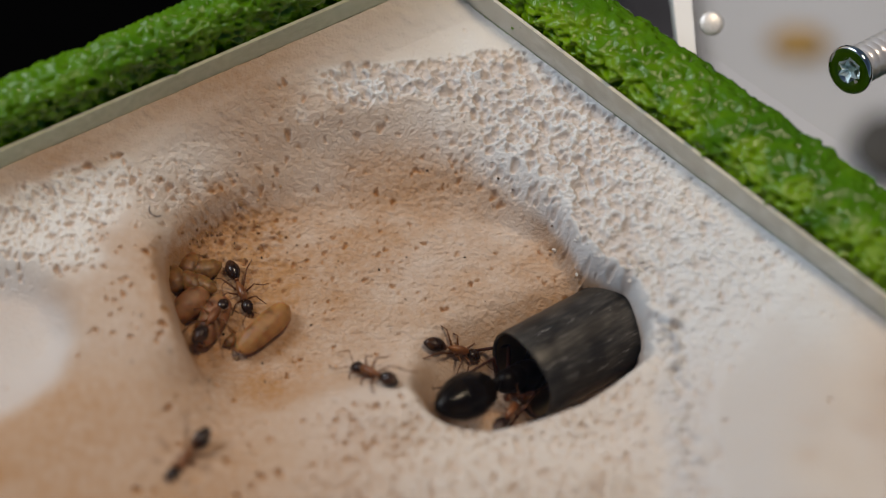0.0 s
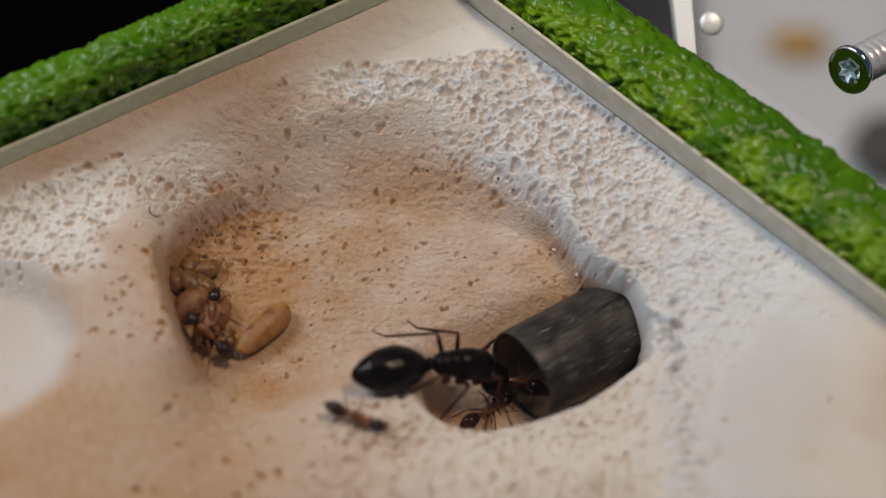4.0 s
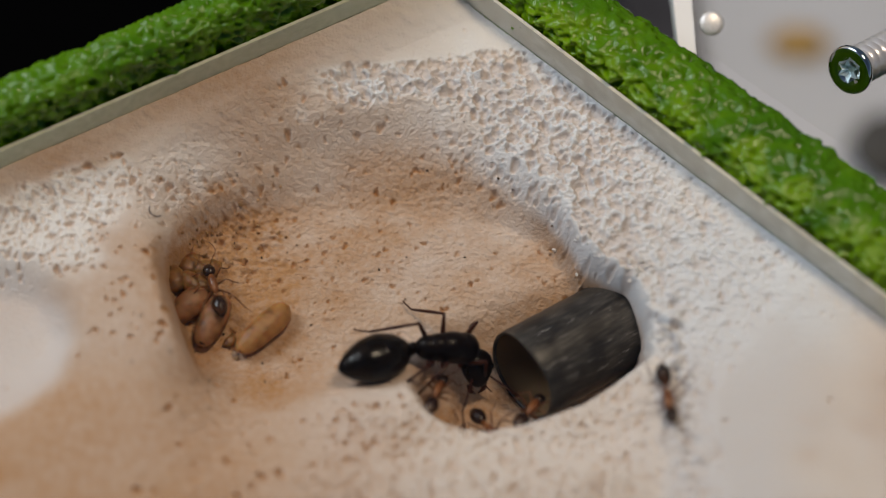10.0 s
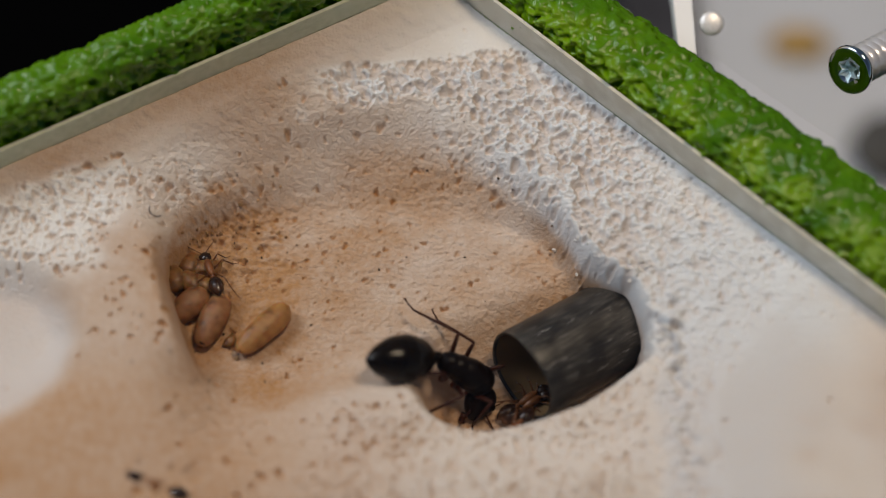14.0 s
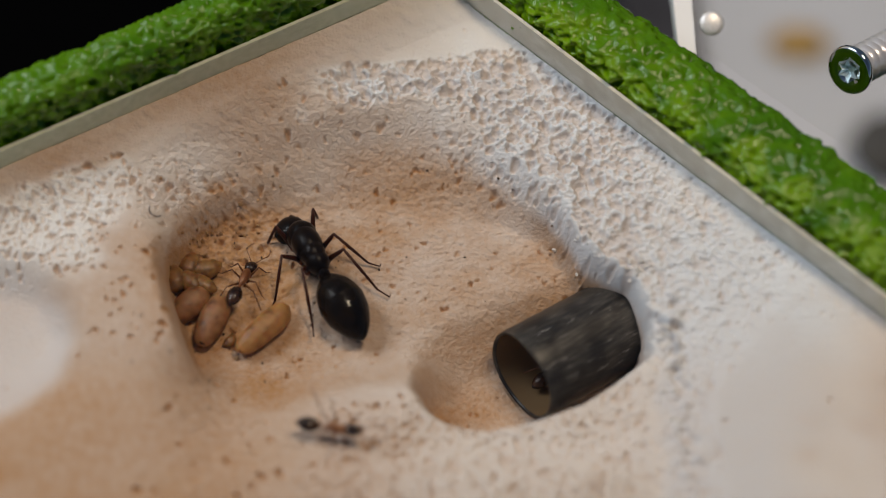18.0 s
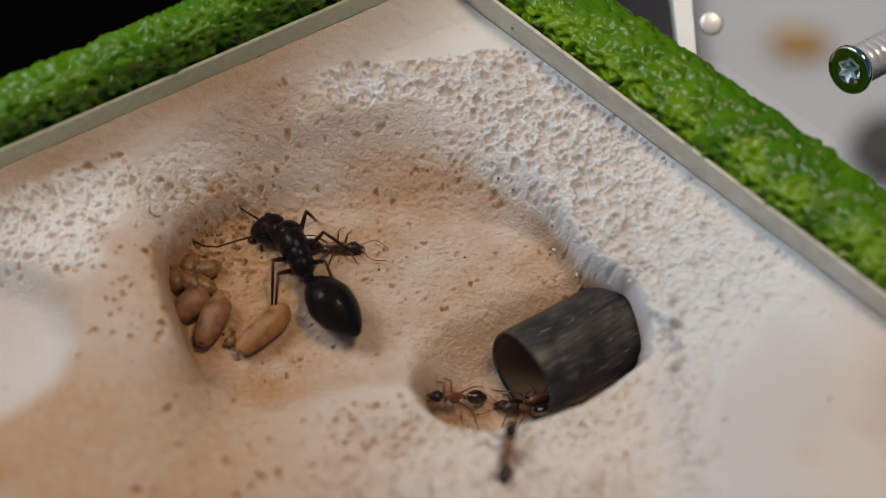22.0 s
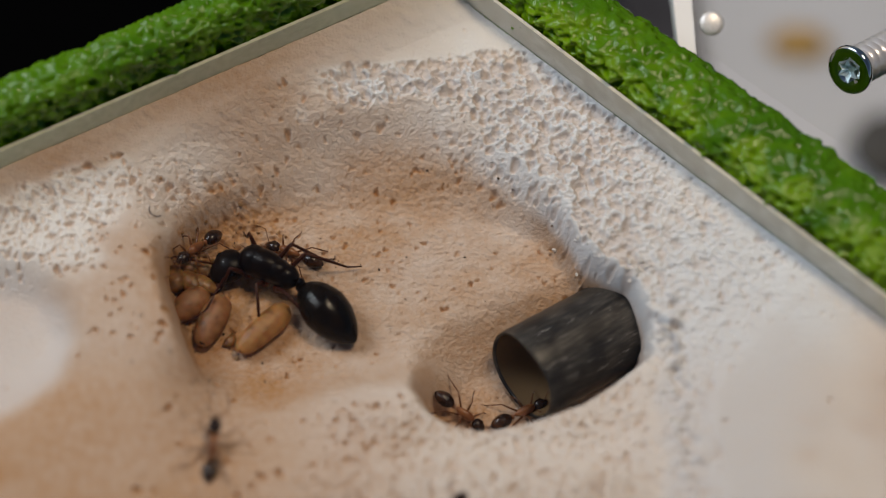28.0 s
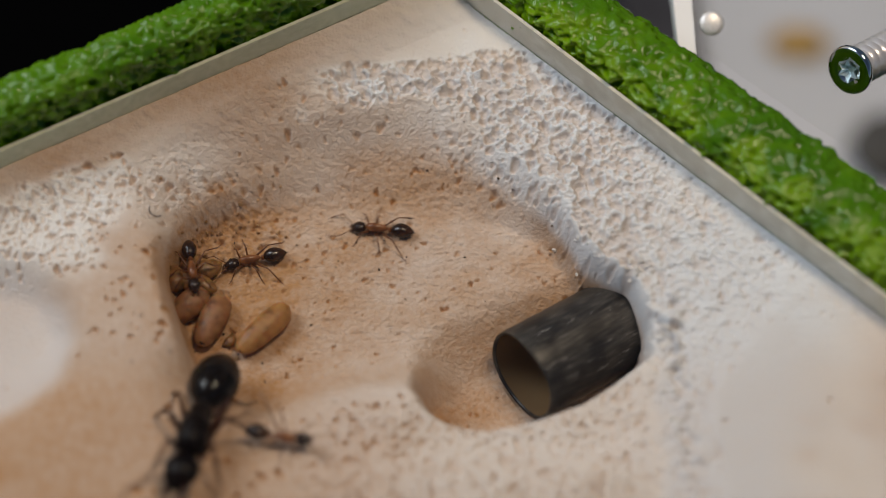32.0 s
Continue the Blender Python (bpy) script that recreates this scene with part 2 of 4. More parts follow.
PIT_FLOOR = [(1.6, -11.5), (5.6, -8.6), (12, -5.4), (17, -3.4), (19.6, -3.3), (21.3, -7.3), (21.2, -10.9), (16.9, -13.7), (12.4, -16.4), (8.5, -17.9), (4.6, -18.7), (0.8, -17.4), (-1.2, -13.6)]
DISH_RIM = [(-48, 1.2), (-42.8, -0.4), (-38.3, -4.6), (-36.6, -10.2), (-38.2, -16.1), (-42.6, -19.9), (-46, -21.8), (-55, -20), (-57, -8), (-54, -1)]
DISH_FLOOR = [(-48, -4.4), (-44.5, -5.2), (-42.6, -8.8), (-44, -12.6), (-47.1, -14.5), (-52, -12), (-52.5, -5.5)]


def outside(poly, x, y):
    """Signed distance to a polygon, positive outside."""
    d = np.full(x.shape, 1e9)
    inside = np.zeros(x.shape, bool)
    for (ax, ay), (bx, by) in zip(poly, poly[1:] + poly[:1]):
        ex, ey = bx - ax, by - ay
        k = np.clip(((x - ax) * ex + (y - ay) * ey) / (ex * ex + ey * ey), 0, 1)
        d = np.minimum(d, np.hypot(x - ax - k * ex, y - ay - k * ey))
        inside ^= ((ay > y) != (by > y)) & (x < ax + (y - ay) * ex / (ey if ey else 1e-9))
    return np.where(inside, -d, d)


def ease(v):
    v = np.clip(v, 0, 1)
    return v * v * (3 - 2 * v)


def sunk(rim, floor, x, y):
    """0 on the rim and outside, 1 on the floor."""
    a = np.maximum(-outside(rim, x, y), 0)
    b = np.maximum(outside(floor, x, y), 0)
    return a / (a + b + 1e-6)


def height(x, y):
    """Height of the plaster under the glass, without its pores."""
    z = np.full(x.shape, -0.35)
    z = z + (-4.0 - z) * ease(sunk(DISH_RIM, DISH_FLOOR, x, y))
    floor = -9 + 8.0 * ease((-10 - y) / 17)
    floor = floor + np.maximum(0, -3.2 - floor) * ease(1 - outside(FRONT_RIDGE, x, y) / 13)
    crest = -2.0 - 3.0 * ease((9 - x) / 20)
    crest = crest + (-0.9 - crest) * ease((-23 - x) / 4) * ease((6 - y) / 6)
    z = z + (crest - z) * sunk(CHAMBER_RIM, CHAMBER_CREST, x, y) ** (1.5 - 0.65 * ease((x + 10) / 10))
    shelf = ease((y - 15 - 0.1 * x) / 7) * ease((x + 24) / 12) * ease((14 - x) / 8)
    z = z + (-0.5 - z) * 0.8 * shelf
    f = sunk(CHAMBER_CREST, CHAMBER_FLOOR, x, y)
    z = z + (floor - z) * (0.75 * ease(f) + 0.25 * f)
    g = sunk(PIT_RIM, PIT_FLOOR, x, y)
    return z + (np.minimum(-13.4, z) - z) * (0.6 * ease(g) + 0.4 * g)


nu, nv = int(SPAN_L / STEP) + 1, int(SPAN_R / STEP) + 1
gu, gv = np.meshgrid(np.linspace(0.4, SPAN_L, nu), np.linspace(0.4, SPAN_R, nv), indexing="ij")
gx = CORNER[0] + gu * ALONG_L[0] + gv * ALONG_R[0]
gy = CORNER[1] + gu * ALONG_L[1] + gv * ALONG_R[1]
smooth_z = height(gx, gy)
for _ in range(40):                                   # soften the creases
    p = np.pad(smooth_z, 1, mode="edge")
    smooth_z = (p[:-2, 1:-1] + p[2:, 1:-1] + p[1:-1, :-2] + p[1:-1, 2:] + 2 * smooth_z) / 6
# the wall dies away in a gentle slope towards the front
rows_c, cols_c = np.linspace(0, nu - 1, 128), np.linspace(0, nv - 1, 128)
gentle = smooth_z[np.ix_(rows_c.astype(int), cols_c.astype(int))]
for _ in range(36):
    p = np.pad(gentle, 1, mode="edge")
    gentle = (p[:-2, 1:-1] + p[2:, 1:-1] + p[1:-1, :-2] + p[1:-1, 2:] + 2 * gentle) / 6
gentle = np.array([np.interp(np.arange(nu), rows_c, c) for c in gentle.T]).T
gentle = np.array([np.interp(np.arange(nv), cols_c, c) for c in gentle])
fade = ease((-9 - gy) / 6) * ease((-15 - gx) / 6)
smooth_z = smooth_z + fade * (gentle - smooth_z)
rng = np.random.default_rng(5)


def lumps(size, seed):
    """Smooth random relief on the grid; size in millimetres."""
    r = np.random.default_rng(seed)
    n0, n1 = int(SPAN_L / size) + 3, int(SPAN_R / size) + 3
    v = r.normal(size=(n0, n1))
    a, b = gu / size, gv / size
    i, j = a.astype(int), b.astype(int)
    s, t = ease(a - i), ease(b - j)
    return (v[i, j] * (1 - s) + v[i + 1, j] * s) * (1 - t) + (v[i, j + 1] * (1 - s) + v[i + 1, j + 1] * s) * t


front = ease(1 - outside(FRONT_RIDGE, gx, gy) / 5)
# depth of the strips along the two edges that the air bubbles have pitted
inset_l = (gx - CORNER[0]) * -OUT_L[0] + (gy - CORNER[1]) * -OUT_L[1]
inset_r = (gx - CORNER[0]) * -OUT_R[0] + (gy - CORNER[1]) * -OUT_R[1]
slope = ease(sunk(CHAMBER_RIM, CHAMBER_CREST, gx, gy) * 3)
contact = ease((gy - 23.5) / 1.5) * ease((9 - gx) / 2)
band = ease((24 - inset_r) / 9) * ease((gx + 26) / 22) * ease((gy + 16) / 16) * (1 - 0.6 * ease((gx - 20) / 14)) * ease((inset_r - 0.3) / 0.6) * (1 - contact) * ease((27 - gy) / 2 + 4 * ease((gx - 8) / 2))
band = band * np.maximum(slope, ease((gx - 8) / 5))
mound = ease((gx + 56) / 3) * ease((-34.5 - gx + 0.2 * gy) / 4 + 0.2 * lumps(2.5, 41)) * ease((12.5 + 0.45 * (gx + 36) - gy) / 2.5 + 0.3 * lumps(2, 42)) * ease((gy + 5) / 5)
wall = ease(1 - np.abs(sunk(CHAMBER_CREST, CHAMBER_FLOOR, gx, gy) - 0.5) * 1.9)
flat = ease((smooth_z + 0.7) / 0.3)
in_pit = ease(sunk(PIT_RIM, PIT_FLOOR, gx, gy) * 2)
ledge = ease((-34 + gy * -0.2 - gx) / 3) * ease((-3 - gy) / 3)
lace = ease((gx + 18 + 2 * lumps(3, 43)) / 8) * ease((11 - gx) / 4) * ease((gy - 18.4 - 0.05 * gx + 1.0 * lumps(2.5, 44)) / 2.5) * ease((25.0 + 0.12 * gx - gy) / 1.2)      # white crust under the glass
band = band * np.maximum(ease((gx + 3 + 2.5 * lumps(3, 45)) / 13), lace)
band = band * ease((smooth_z + 7.2) / 2.4)
crust = np.clip(band + mound + lace, 0, 1) * ease((smooth_z + 6.8) / 2.6)
steep = ease((np.hypot(*np.gradient(smooth_z, STEP)) - 0.5) / 0.9)
seam = np.exp(-((gx - 24.2 + 0.05 * gy - 0.5 * lumps(5, 52)) / 1.1) ** 2) * ease((-3 - gy) / 3)      # ragged edge of the contact with the glass
fine = np.pad(rng.normal(size=gx.shape), 1, mode='edge')
fine = (fine[:-2, 1:-1] + fine[2:, 1:-1] + fine[1:-1, :-2] + fine[1:-1, 2:] + fine[1:-1, 1:-1]) / 2.236
porous = np.clip(0.007 + 0.5 * crust * (1 - 0.5 * wall) + 0.55 * front + 0.05 * wall + 0.018 * slope - 0.4 * in_pit, 0.007, 1) * (1 - 0.92 * flat * (1 - crust)) * (1 - 0.95 * ledge) * (1 - 0.93 * ease((np.hypot(*np.gradient(smooth_z, STEP)) - 0.28) / 0.5))
brink = steep * ease((gx - 9) / 4) * ease((gy + 9) / 4) * (1 - in_pit)      # broken edge above the tube
porous = np.clip(porous + 0.03 * ease((28 - inset_l) / 6) * ease((-2 - gx) / 6) * ease((inset_l - 5) / 2) * ease((gx + 40) / 4) + 0.6 * seam + 0.08 * brink + 0.16 * wall * ease((gx + 4) / 8) * ease((gy + 3) / 3) + 0.1 * ease(1.3 - np.hypot(gx + 24.5, (gy - 6.5) * 1.4) / 7) + 0.1 * ease(1.3 - np.hypot(gx + 29.5, gy - 10.5) / 4), 0, 1)
plain = 1 - 0.75 * flat * (1 - crust)


def ripples(a, b, seed):
    """Random relief drawn out across the block; a and b in millimetres."""
    r = np.random.default_rng(seed)
    u, v = (gx + 0.25 * gy + 150) / a, (gy + 150 + 0.8 * lumps(4, seed + 1)) / b
    i, j = u.astype(int), v.astype(int)
    n = r.normal(size=(i.max() + 2, j.max() + 2))
    s, t = ease(u - i), ease(v - j)
    return (n[i, j] * (1 - s) + n[i + 1, j] * s) * (1 - t) + (n[i, j + 1] * (1 - s) + n[i + 1, j + 1] * s) * t


hollow = ease(sunk(CHAMBER_RIM, CHAMBER_FLOOR, gx, gy) * 4)
grain = 0.05 * lumps(2.6, 1) + (0.05 * lumps(1.1, 2) + 0.05 * lumps(0.55, 3)) * (0.6 + 1.3 * crust) + (0.022 + 0.03 * crust) * lumps(0.3, 4)
grain = grain + hollow * (1 - 0.5 * steep) * (1 - front) * (1 - in_pit) * (0.045 * ripples(1.5, 0.6, 31) + 0.045 * ripples(0.7, 0.35, 33))
grain = grain + (0.018 + 0.018 * crust) * fine
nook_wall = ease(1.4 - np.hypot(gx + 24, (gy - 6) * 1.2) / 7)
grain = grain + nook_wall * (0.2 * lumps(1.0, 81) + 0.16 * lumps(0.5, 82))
rough_z = smooth_z + brink * 0.14 * lumps(1.6, 55) + 0.5 * seam * lumps(0.9, 51) + grain * (1 - 0.15 * wall) * (1 - 0.6 * steep) * (1 - 0.75 * ease((-26 - gx) / 3) * ease((6 - gy) / 4)) * plain * (1 - 0.6 * ledge)
pores = np.zeros(gx.shape)
for _ in range(120000):
    i, j = int(rng.integers(6, nu - 6)), int(rng.integers(6, nv - 6))
    if rng.random() > porous[i, j]:
        continue
    c = crust[i, j] * ease((gx[i, j] + 30) / 10)
    r = rng.choice((0.15, 0.22, 0.32, 0.46), p=(0.42, 0.32, 0.18, 0.08)) * (0.8 + 0.4 * rng.random()) * (0.85 + 0.3 * c) * (1 - 0.25 * ease((-6.5 - smooth_z[i, j]) / 2))
    if rng.random() > 0.75 * c and (pores[i, j] > 0.02 or pores[i - 2, j] + pores[i + 2, j] + pores[i, j - 2] + pores[i, j + 2] > 0.12):
        continue
    w = int(1.5 * r / STEP) + 2
    s = np.s_[max(i - w, 0):i + w + 1, max(j - w, 0):j + w + 1]
    e = 1 + 0.35 * rng.random()
    q = rng.random() * 3.14
    du, dv = gx[s] - gx[i, j] - 0.1 * rng.random(), gy[s] - gy[i, j]
    d = np.hypot((du * math.cos(q) + dv * math.sin(q)) / e, dv * math.cos(q) - du * math.sin(q)) / r
    turn = np.arctan2(dv, du)
    d = d * (1 + (1 - 0.7 * c) * (0.2 * np.sin(2 * turn + 6.3 * rng.random()) + 0.16 * np.sin(3 * turn + 6.3 * rng.random())))
    bowl = np.maximum(0, 1 - d * d) ** 0.6 * (1 - c) + np.maximum(0, 1 - d ** 4) ** 0.9 * c       # flat-bottomed in the crust
    pores[s] = np.maximum(pores[s], r * (1.0 + 1.05 * rng.random()) * (1 - 0.1 * front[i, j]) * (1 - 0.6 * ease((gx[i, j] - 15) / 10)) * (1 - 0.22 * c) * bowl)
block_z = rough_z - pores
block_z = block_z - 0.9 * ease((1 - np.hypot((gx - 23.2 + 0.45 * (gy + 9)) / 1.3, (gy + 9) / 3.4)) * 2.5)      # dent beside the tube's end
block_z = block_z + 1.75 * np.clip(1.06 - inset_l / 5.5 + 0.03 * lumps(0.8, 61), 0, 1) * ease((inset_r - 0.2) / 1.2) + 0.25 * ease(1.15 - inset_r / 0.9 + 0.1 * lumps(0.8, 62))      # squeezed up along the glass edges
# the bed of the tube
ts = (gx - 8.6) * math.cos(radians(34.6)) + (gy + 11.1) * math.sin(radians(34.6))
td = (gy + 11.1) * math.cos(radians(34.6)) - (gx - 8.6) * math.sin(radians(34.6))
tz = -8.5 - 0.2035 * ts
block_z = np.where(((ts > 0.1) | ((ts > -1.2) & (block_z < tz - 3.2))) & (ts < 17) & (np.abs(td) < 4.95) & (block_z < tz + 3), np.minimum(block_z, tz - np.sqrt(np.maximum(0, 30 - td * td))), block_z)
block_z[0, :] = block_z[:, 0] = block_z[-1, :] = block_z[:, -1] = -110
plaster = tagged(new("plaster_block", grid_mesh("plaster_block", np.stack([gx, gy, block_z], -1) * MM, M_plaster)),
                 "porous cream plaster block with hollowed chambers under glass", "ant nest")
# the shaded back wall keeps less tan, its cool shade put into the colour
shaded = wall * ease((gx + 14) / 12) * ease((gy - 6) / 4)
# tan floor stain, deepened with depth to stand in for the chamber's shade
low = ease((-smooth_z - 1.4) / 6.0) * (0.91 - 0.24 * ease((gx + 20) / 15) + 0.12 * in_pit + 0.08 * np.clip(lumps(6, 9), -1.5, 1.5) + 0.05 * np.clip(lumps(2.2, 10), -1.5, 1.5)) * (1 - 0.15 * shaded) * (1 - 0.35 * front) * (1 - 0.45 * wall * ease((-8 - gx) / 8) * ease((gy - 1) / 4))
# the dish: less tan and a cooler white
in_dish = ease((-1 - outside(DISH_RIM, gx, gy)) / 3)
# tan on the left; the front gradient stands in for weaker light
left_tan = (0.64 + 0.06 * np.clip(lumps(7, 21), -1.5, 1.5)) * ease((5 - gx) / 28) * (1 - 0.4 * in_dish) * (1 - 0.55 * ease(1.4 - np.hypot(gx + 29, gy - 8) / 7)) + 0.2 * ease((-4 - gy) / 14) * (1 - in_dish)
tan_shade = np.maximum(np.maximum(low, left_tan), 0.5 * ease((13.4 + 0.3 * lumps(2, 91) - gx) / 1.0) * ease((8 - gy) / 3) * ease((gx - 1) / 5) * ease((gy + 9) / 4)) * (1 - 0.95 * np.clip(mound + 1.3 * lace, 0, 1)) * (1 - 0.85 * band)
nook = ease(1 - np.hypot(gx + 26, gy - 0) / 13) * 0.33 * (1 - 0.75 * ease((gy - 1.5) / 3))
back = slope * ease((gy - 8) / 4) * ease((15 - gx) / 6) * ease((gx + 14) / 9) * (1 - crust)      # more tan on the back slope
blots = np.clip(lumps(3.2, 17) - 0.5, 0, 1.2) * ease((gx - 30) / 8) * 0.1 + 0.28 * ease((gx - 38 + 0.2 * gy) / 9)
# the steep right wall gets a little tan in place of its shade
stain = np.clip(tan_shade + nook + nook_wall * (0.16 * np.clip(-lumps(0.5, 82), 0, 1.5) + 0.2 * np.clip(-lumps(1.0, 81), 0, 1.5)) + (0.22 + 0.1 * crust) * np.clip(pores / 0.3, 0, 1) * (1 - 0.5 * low) + 0.05 * np.clip(lumps(5, 12), 0, 2) * (1 - crust) + blots + 0.05 * steep * ease(gx / 4) * ease((gy + 4) / 4) + 0.2 * back + 0.08 * seam * np.clip(lumps(0.9, 53), 0, 1.5), 0, 1)
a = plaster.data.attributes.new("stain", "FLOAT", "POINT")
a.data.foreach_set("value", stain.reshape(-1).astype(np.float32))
# dry chalky bloom on the crust and where the plaster was pressed against the glass
bloom = 0.75 * in_dish + np.maximum(0.8 * band, 0.95 * ease((gx - 21.5 - 0.6 * lumps(3, 71)) / 2.5) * ease((49 - gx + 0.3 * (gy + 12) + 2 * lumps(5, 72)) / 14) * ease((8 - gy) / 6))
a = plaster.data.attributes.new("chalk", "FLOAT", "POINT")
a.data.foreach_set("value", np.clip(bloom, 0, 1).reshape(-1).astype(np.float32))


def ground_at(x, y):
    """Height of the plaster in millimetres at a place in millimetres."""
    d = np.array((x, y)) - CORNER
    u, v = np.linalg.solve(np.stack([ALONG_L, ALONG_R], 1), d)
    i = min(max(int(round((u - 0.4) / (SPAN_L - 0.4) * (nu - 1))), 1), nu - 2)
    j = min(max(int(round((v - 0.4) / (SPAN_R - 0.4) * (nv - 1))), 1), nv - 2)
    return float(smooth_z[i, j])


def prism(corners, low, high):
    """An upright block over corners in millimetres."""
    bm = bmesh.new()
    lo = [bm.verts.new((x * MM, y * MM, low * MM)) for x, y in corners]
    hi = [bm.verts.new((x * MM, y * MM, high * MM)) for x, y in corners]
    n = len(lo)
    for k in range(n):
        bm.faces.new((lo[k], lo[(k + 1) % n], hi[(k + 1) % n], hi[k]))
    bm.faces.new(lo)
    bm.faces.new(hi)
    bmesh.ops.recalc_face_normals(bm, faces=bm.faces)
    return bm


def spot(u, v):
    return CORNER + u * ALONG_L + v * ALONG_R


# the cover glass, with ground edges
GLASS = 4.5
cover = tagged(new("cover_glass", None), "clear glass cover plate with ground greenish edges", "glass plate")
pane = part("pane", prism([spot(0.5, 0.5), spot(SPAN_L, 0.5), spot(SPAN_L, SPAN_R), spot(0.5, SPAN_R)], 0.3, GLASS), M_glass, cover, smooth=False)
pane.visible_shadow = False
part("ground_edge", prism([spot(0, 0), spot(SPAN_L, 0), spot(SPAN_L, 0.4), spot(0.42, 0.4)], 1.15, GLASS), M_edge, cover, smooth=False)
part("ground_edge", prism([spot(0, 0), spot(0.4, 0.42), spot(0.4, SPAN_R), spot(0, SPAN_R)], -0.3, 4.0), M_rim_edge, cover, smooth=False)


# the painted rim of rough foam
def rim_bar(length, seed, w, rise, crown, spread):
    n, k = int(length / 0.26), 84
    pts = np.zeros((n, k, 3))
    torn = np.zeros((n, k))
    low = -110.0
    base_w = w
    for i in range(n):
        s = -4.5 + i * (length + 4.5) / (n - 1)
        w = base_w * (1 + spread * s / 60)
        for j in range(k):
            q = j / (k - 1)
            if q < 0.3:                               # inner face, from the glass upwards
                a, z = 0.25, -2 + q / 0.3 * (6.8 + rise)
            elif q < 0.85:                            # rounded top
                h = (q - 0.3) / 0.55 * math.pi
                a, z = w / 2 - (w / 2 - 0.25) * math.cos(h), 4.8 + rise + crown * math.sin(h) ** 0.7
            else:                                     # outer face
                a, z = w, 4.8 + rise + (q - 0.85) / 0.15 * (low - 4.8 - rise)
            p = Vector((s + seed, a, z))
            lift = 0.5 * noise.noise(p * 0.35) + 0.42 * noise.noise(p * 0.9) + 0.48 * noise.noise(p * 1.8) + 0.07 * noise.noise(p * 3.6)
            hole = max(0.0, noise.noise(p * 1.3 + Vector((7, 3, 1))) - 0.28) * 2.3 + (1.1 * max(0.0, noise.noise(p * 1.1 + Vector((2, 9, 4)))) if q < 0.4 else 0)
            torn[i, j] = min(1, max(0, (0.56 + 0.3 * noise.noise(p * 0.3 + Vector((4, 8, 2))) - q) / 0.18))
            lift = lift * (0.6 + 0.35 * torn[i, j]) - hole + torn[i, j] * (0.3 * noise.noise(p * 2.4) - 0.5 * max(0.0, noise.noise(p * 2.0 + Vector((5, 5, 1))) - 0.1))
            c, m = w / 2, 3.0 + rise
            d = math.hypot(a - c, max(z - m, 0)) or 1
            keep = 1.0 if z > -2 else 0.2
            pts[i, j] = (s, a + keep * lift * (a - c) / d, z + keep * lift * max(z - m, 0) / d)
    return pts * MM, torn


nest_rim = tagged(new("foam_rim", None), "glossy green painted rough foam rim round the nest", "rim")
for length, at in ((SPAN_L, "left"), (SPAN_R, "right")):
    p, torn = rim_bar(length, *((0, 5.9, 2.3, 2.6, 0.0) if at == "left" else (60, 8.0, -0.5, 2.1, 0.24)))
    s, a, z = p[..., 0].copy(), p[..., 1].copy(), p[..., 2].copy()
    c0 = CORNER * MM
    first, second = (ALONG_L, OUT_L) if at == "left" else (ALONG_R, OUT_R)
    q = np.stack([c0[0] + s * first[0] + a * second[0], c0[1] + s * first[1] + a * second[1], z], -1)
    bar = new("rim_side", grid_mesh("rim_side", q, M_foam))
    bar.parent = nest_rim
    # the right bar's inner face is tinted as lit, the left's barely
    bar.data.attributes.new("torn", "FLOAT", "POINT").data.foreach_set("value", (torn * (0.15 if at == "left" else 1.0)).reshape(-1).astype(np.float32))

# ---------------------------------------------------------------- tube in the pit
tube = tagged(new("tube", None), "short scuffed dark grey plastic tube lying in the pit", "tube")
TUBE_LEN, R_OUT, R_IN = 0.026, 0.0052, 0.00486
rings = [(0.0003, R_IN + 0.00002), (0.0, R_IN), (-0.0001, R_IN + 0.0003), (0.0, R_OUT - 0.0001), (0.0003, R_OUT)]
rings += [(0.0003 + (TUBE_LEN - 0.0003) * k / 12, R_OUT) for k in range(1, 13)] + [(TUBE_LEN, R_IN)]


def turned(rings):
    """Rings round the x axis, a little out of true."""
    return np.array([[(x + 0.00012 * math.sin(3 * q + 40 * r), r * math.cos(q) * (1 + 0.012 * math.sin(2 * q)), r * math.sin(q)) for q in np.linspace(0, 2 * math.pi, 64, endpoint=False)]
                     for x, r in rings])


shell = new("tube_wall", grid_mesh("tube_wall", turned(rings), M_tube, close=True))
shell.parent = tube
bore = new("bore", grid_mesh("bore", turned([(0.0002, R_IN), (TUBE_LEN, R_IN - 0.00002)]), M_bore, close=True))
bore.parent = tube
tagged(bore, "brown tinted inner wall")
tube.matrix_world = pose(0.0086, -0.0111, -0.0085, 0, 11.5, 34.6)


# ---------------------------------------------------------------- cocoons
def cocoon(x, y, heading, length, width, label, mat=None, lift=0.0):
    thing = tagged(new("cocoon", None), label, "cocoon", "brood on the chamber floor")
    part("case", blob(bmesh.new(), (0, 0, 0), (length / 2, width / 2, width / 2 * 0.92),
                      lambda v: Vector((v.x, v.y * (1 + 0.12 * v.x) * (1 + 0.28 * v.x * v.x) * 0.92 + 0.07 * v.x * v.x, v.z * (1 + 0.1 * v.x) * (1 + 0.2 * v.x * v.x) * 0.92)) * (1 + 0.07 * noise.noise(v * 2.1 + Vector((x, y, 0)))), 32, 22), mat or M_cocoon, thing)
    part("end_spot", blob(bmesh.new(), (-length * 0.455, 0, width * 0.06), (length * 0.03, width * 0.12, width * 0.12), None, 10, 8), M_dark, thing)
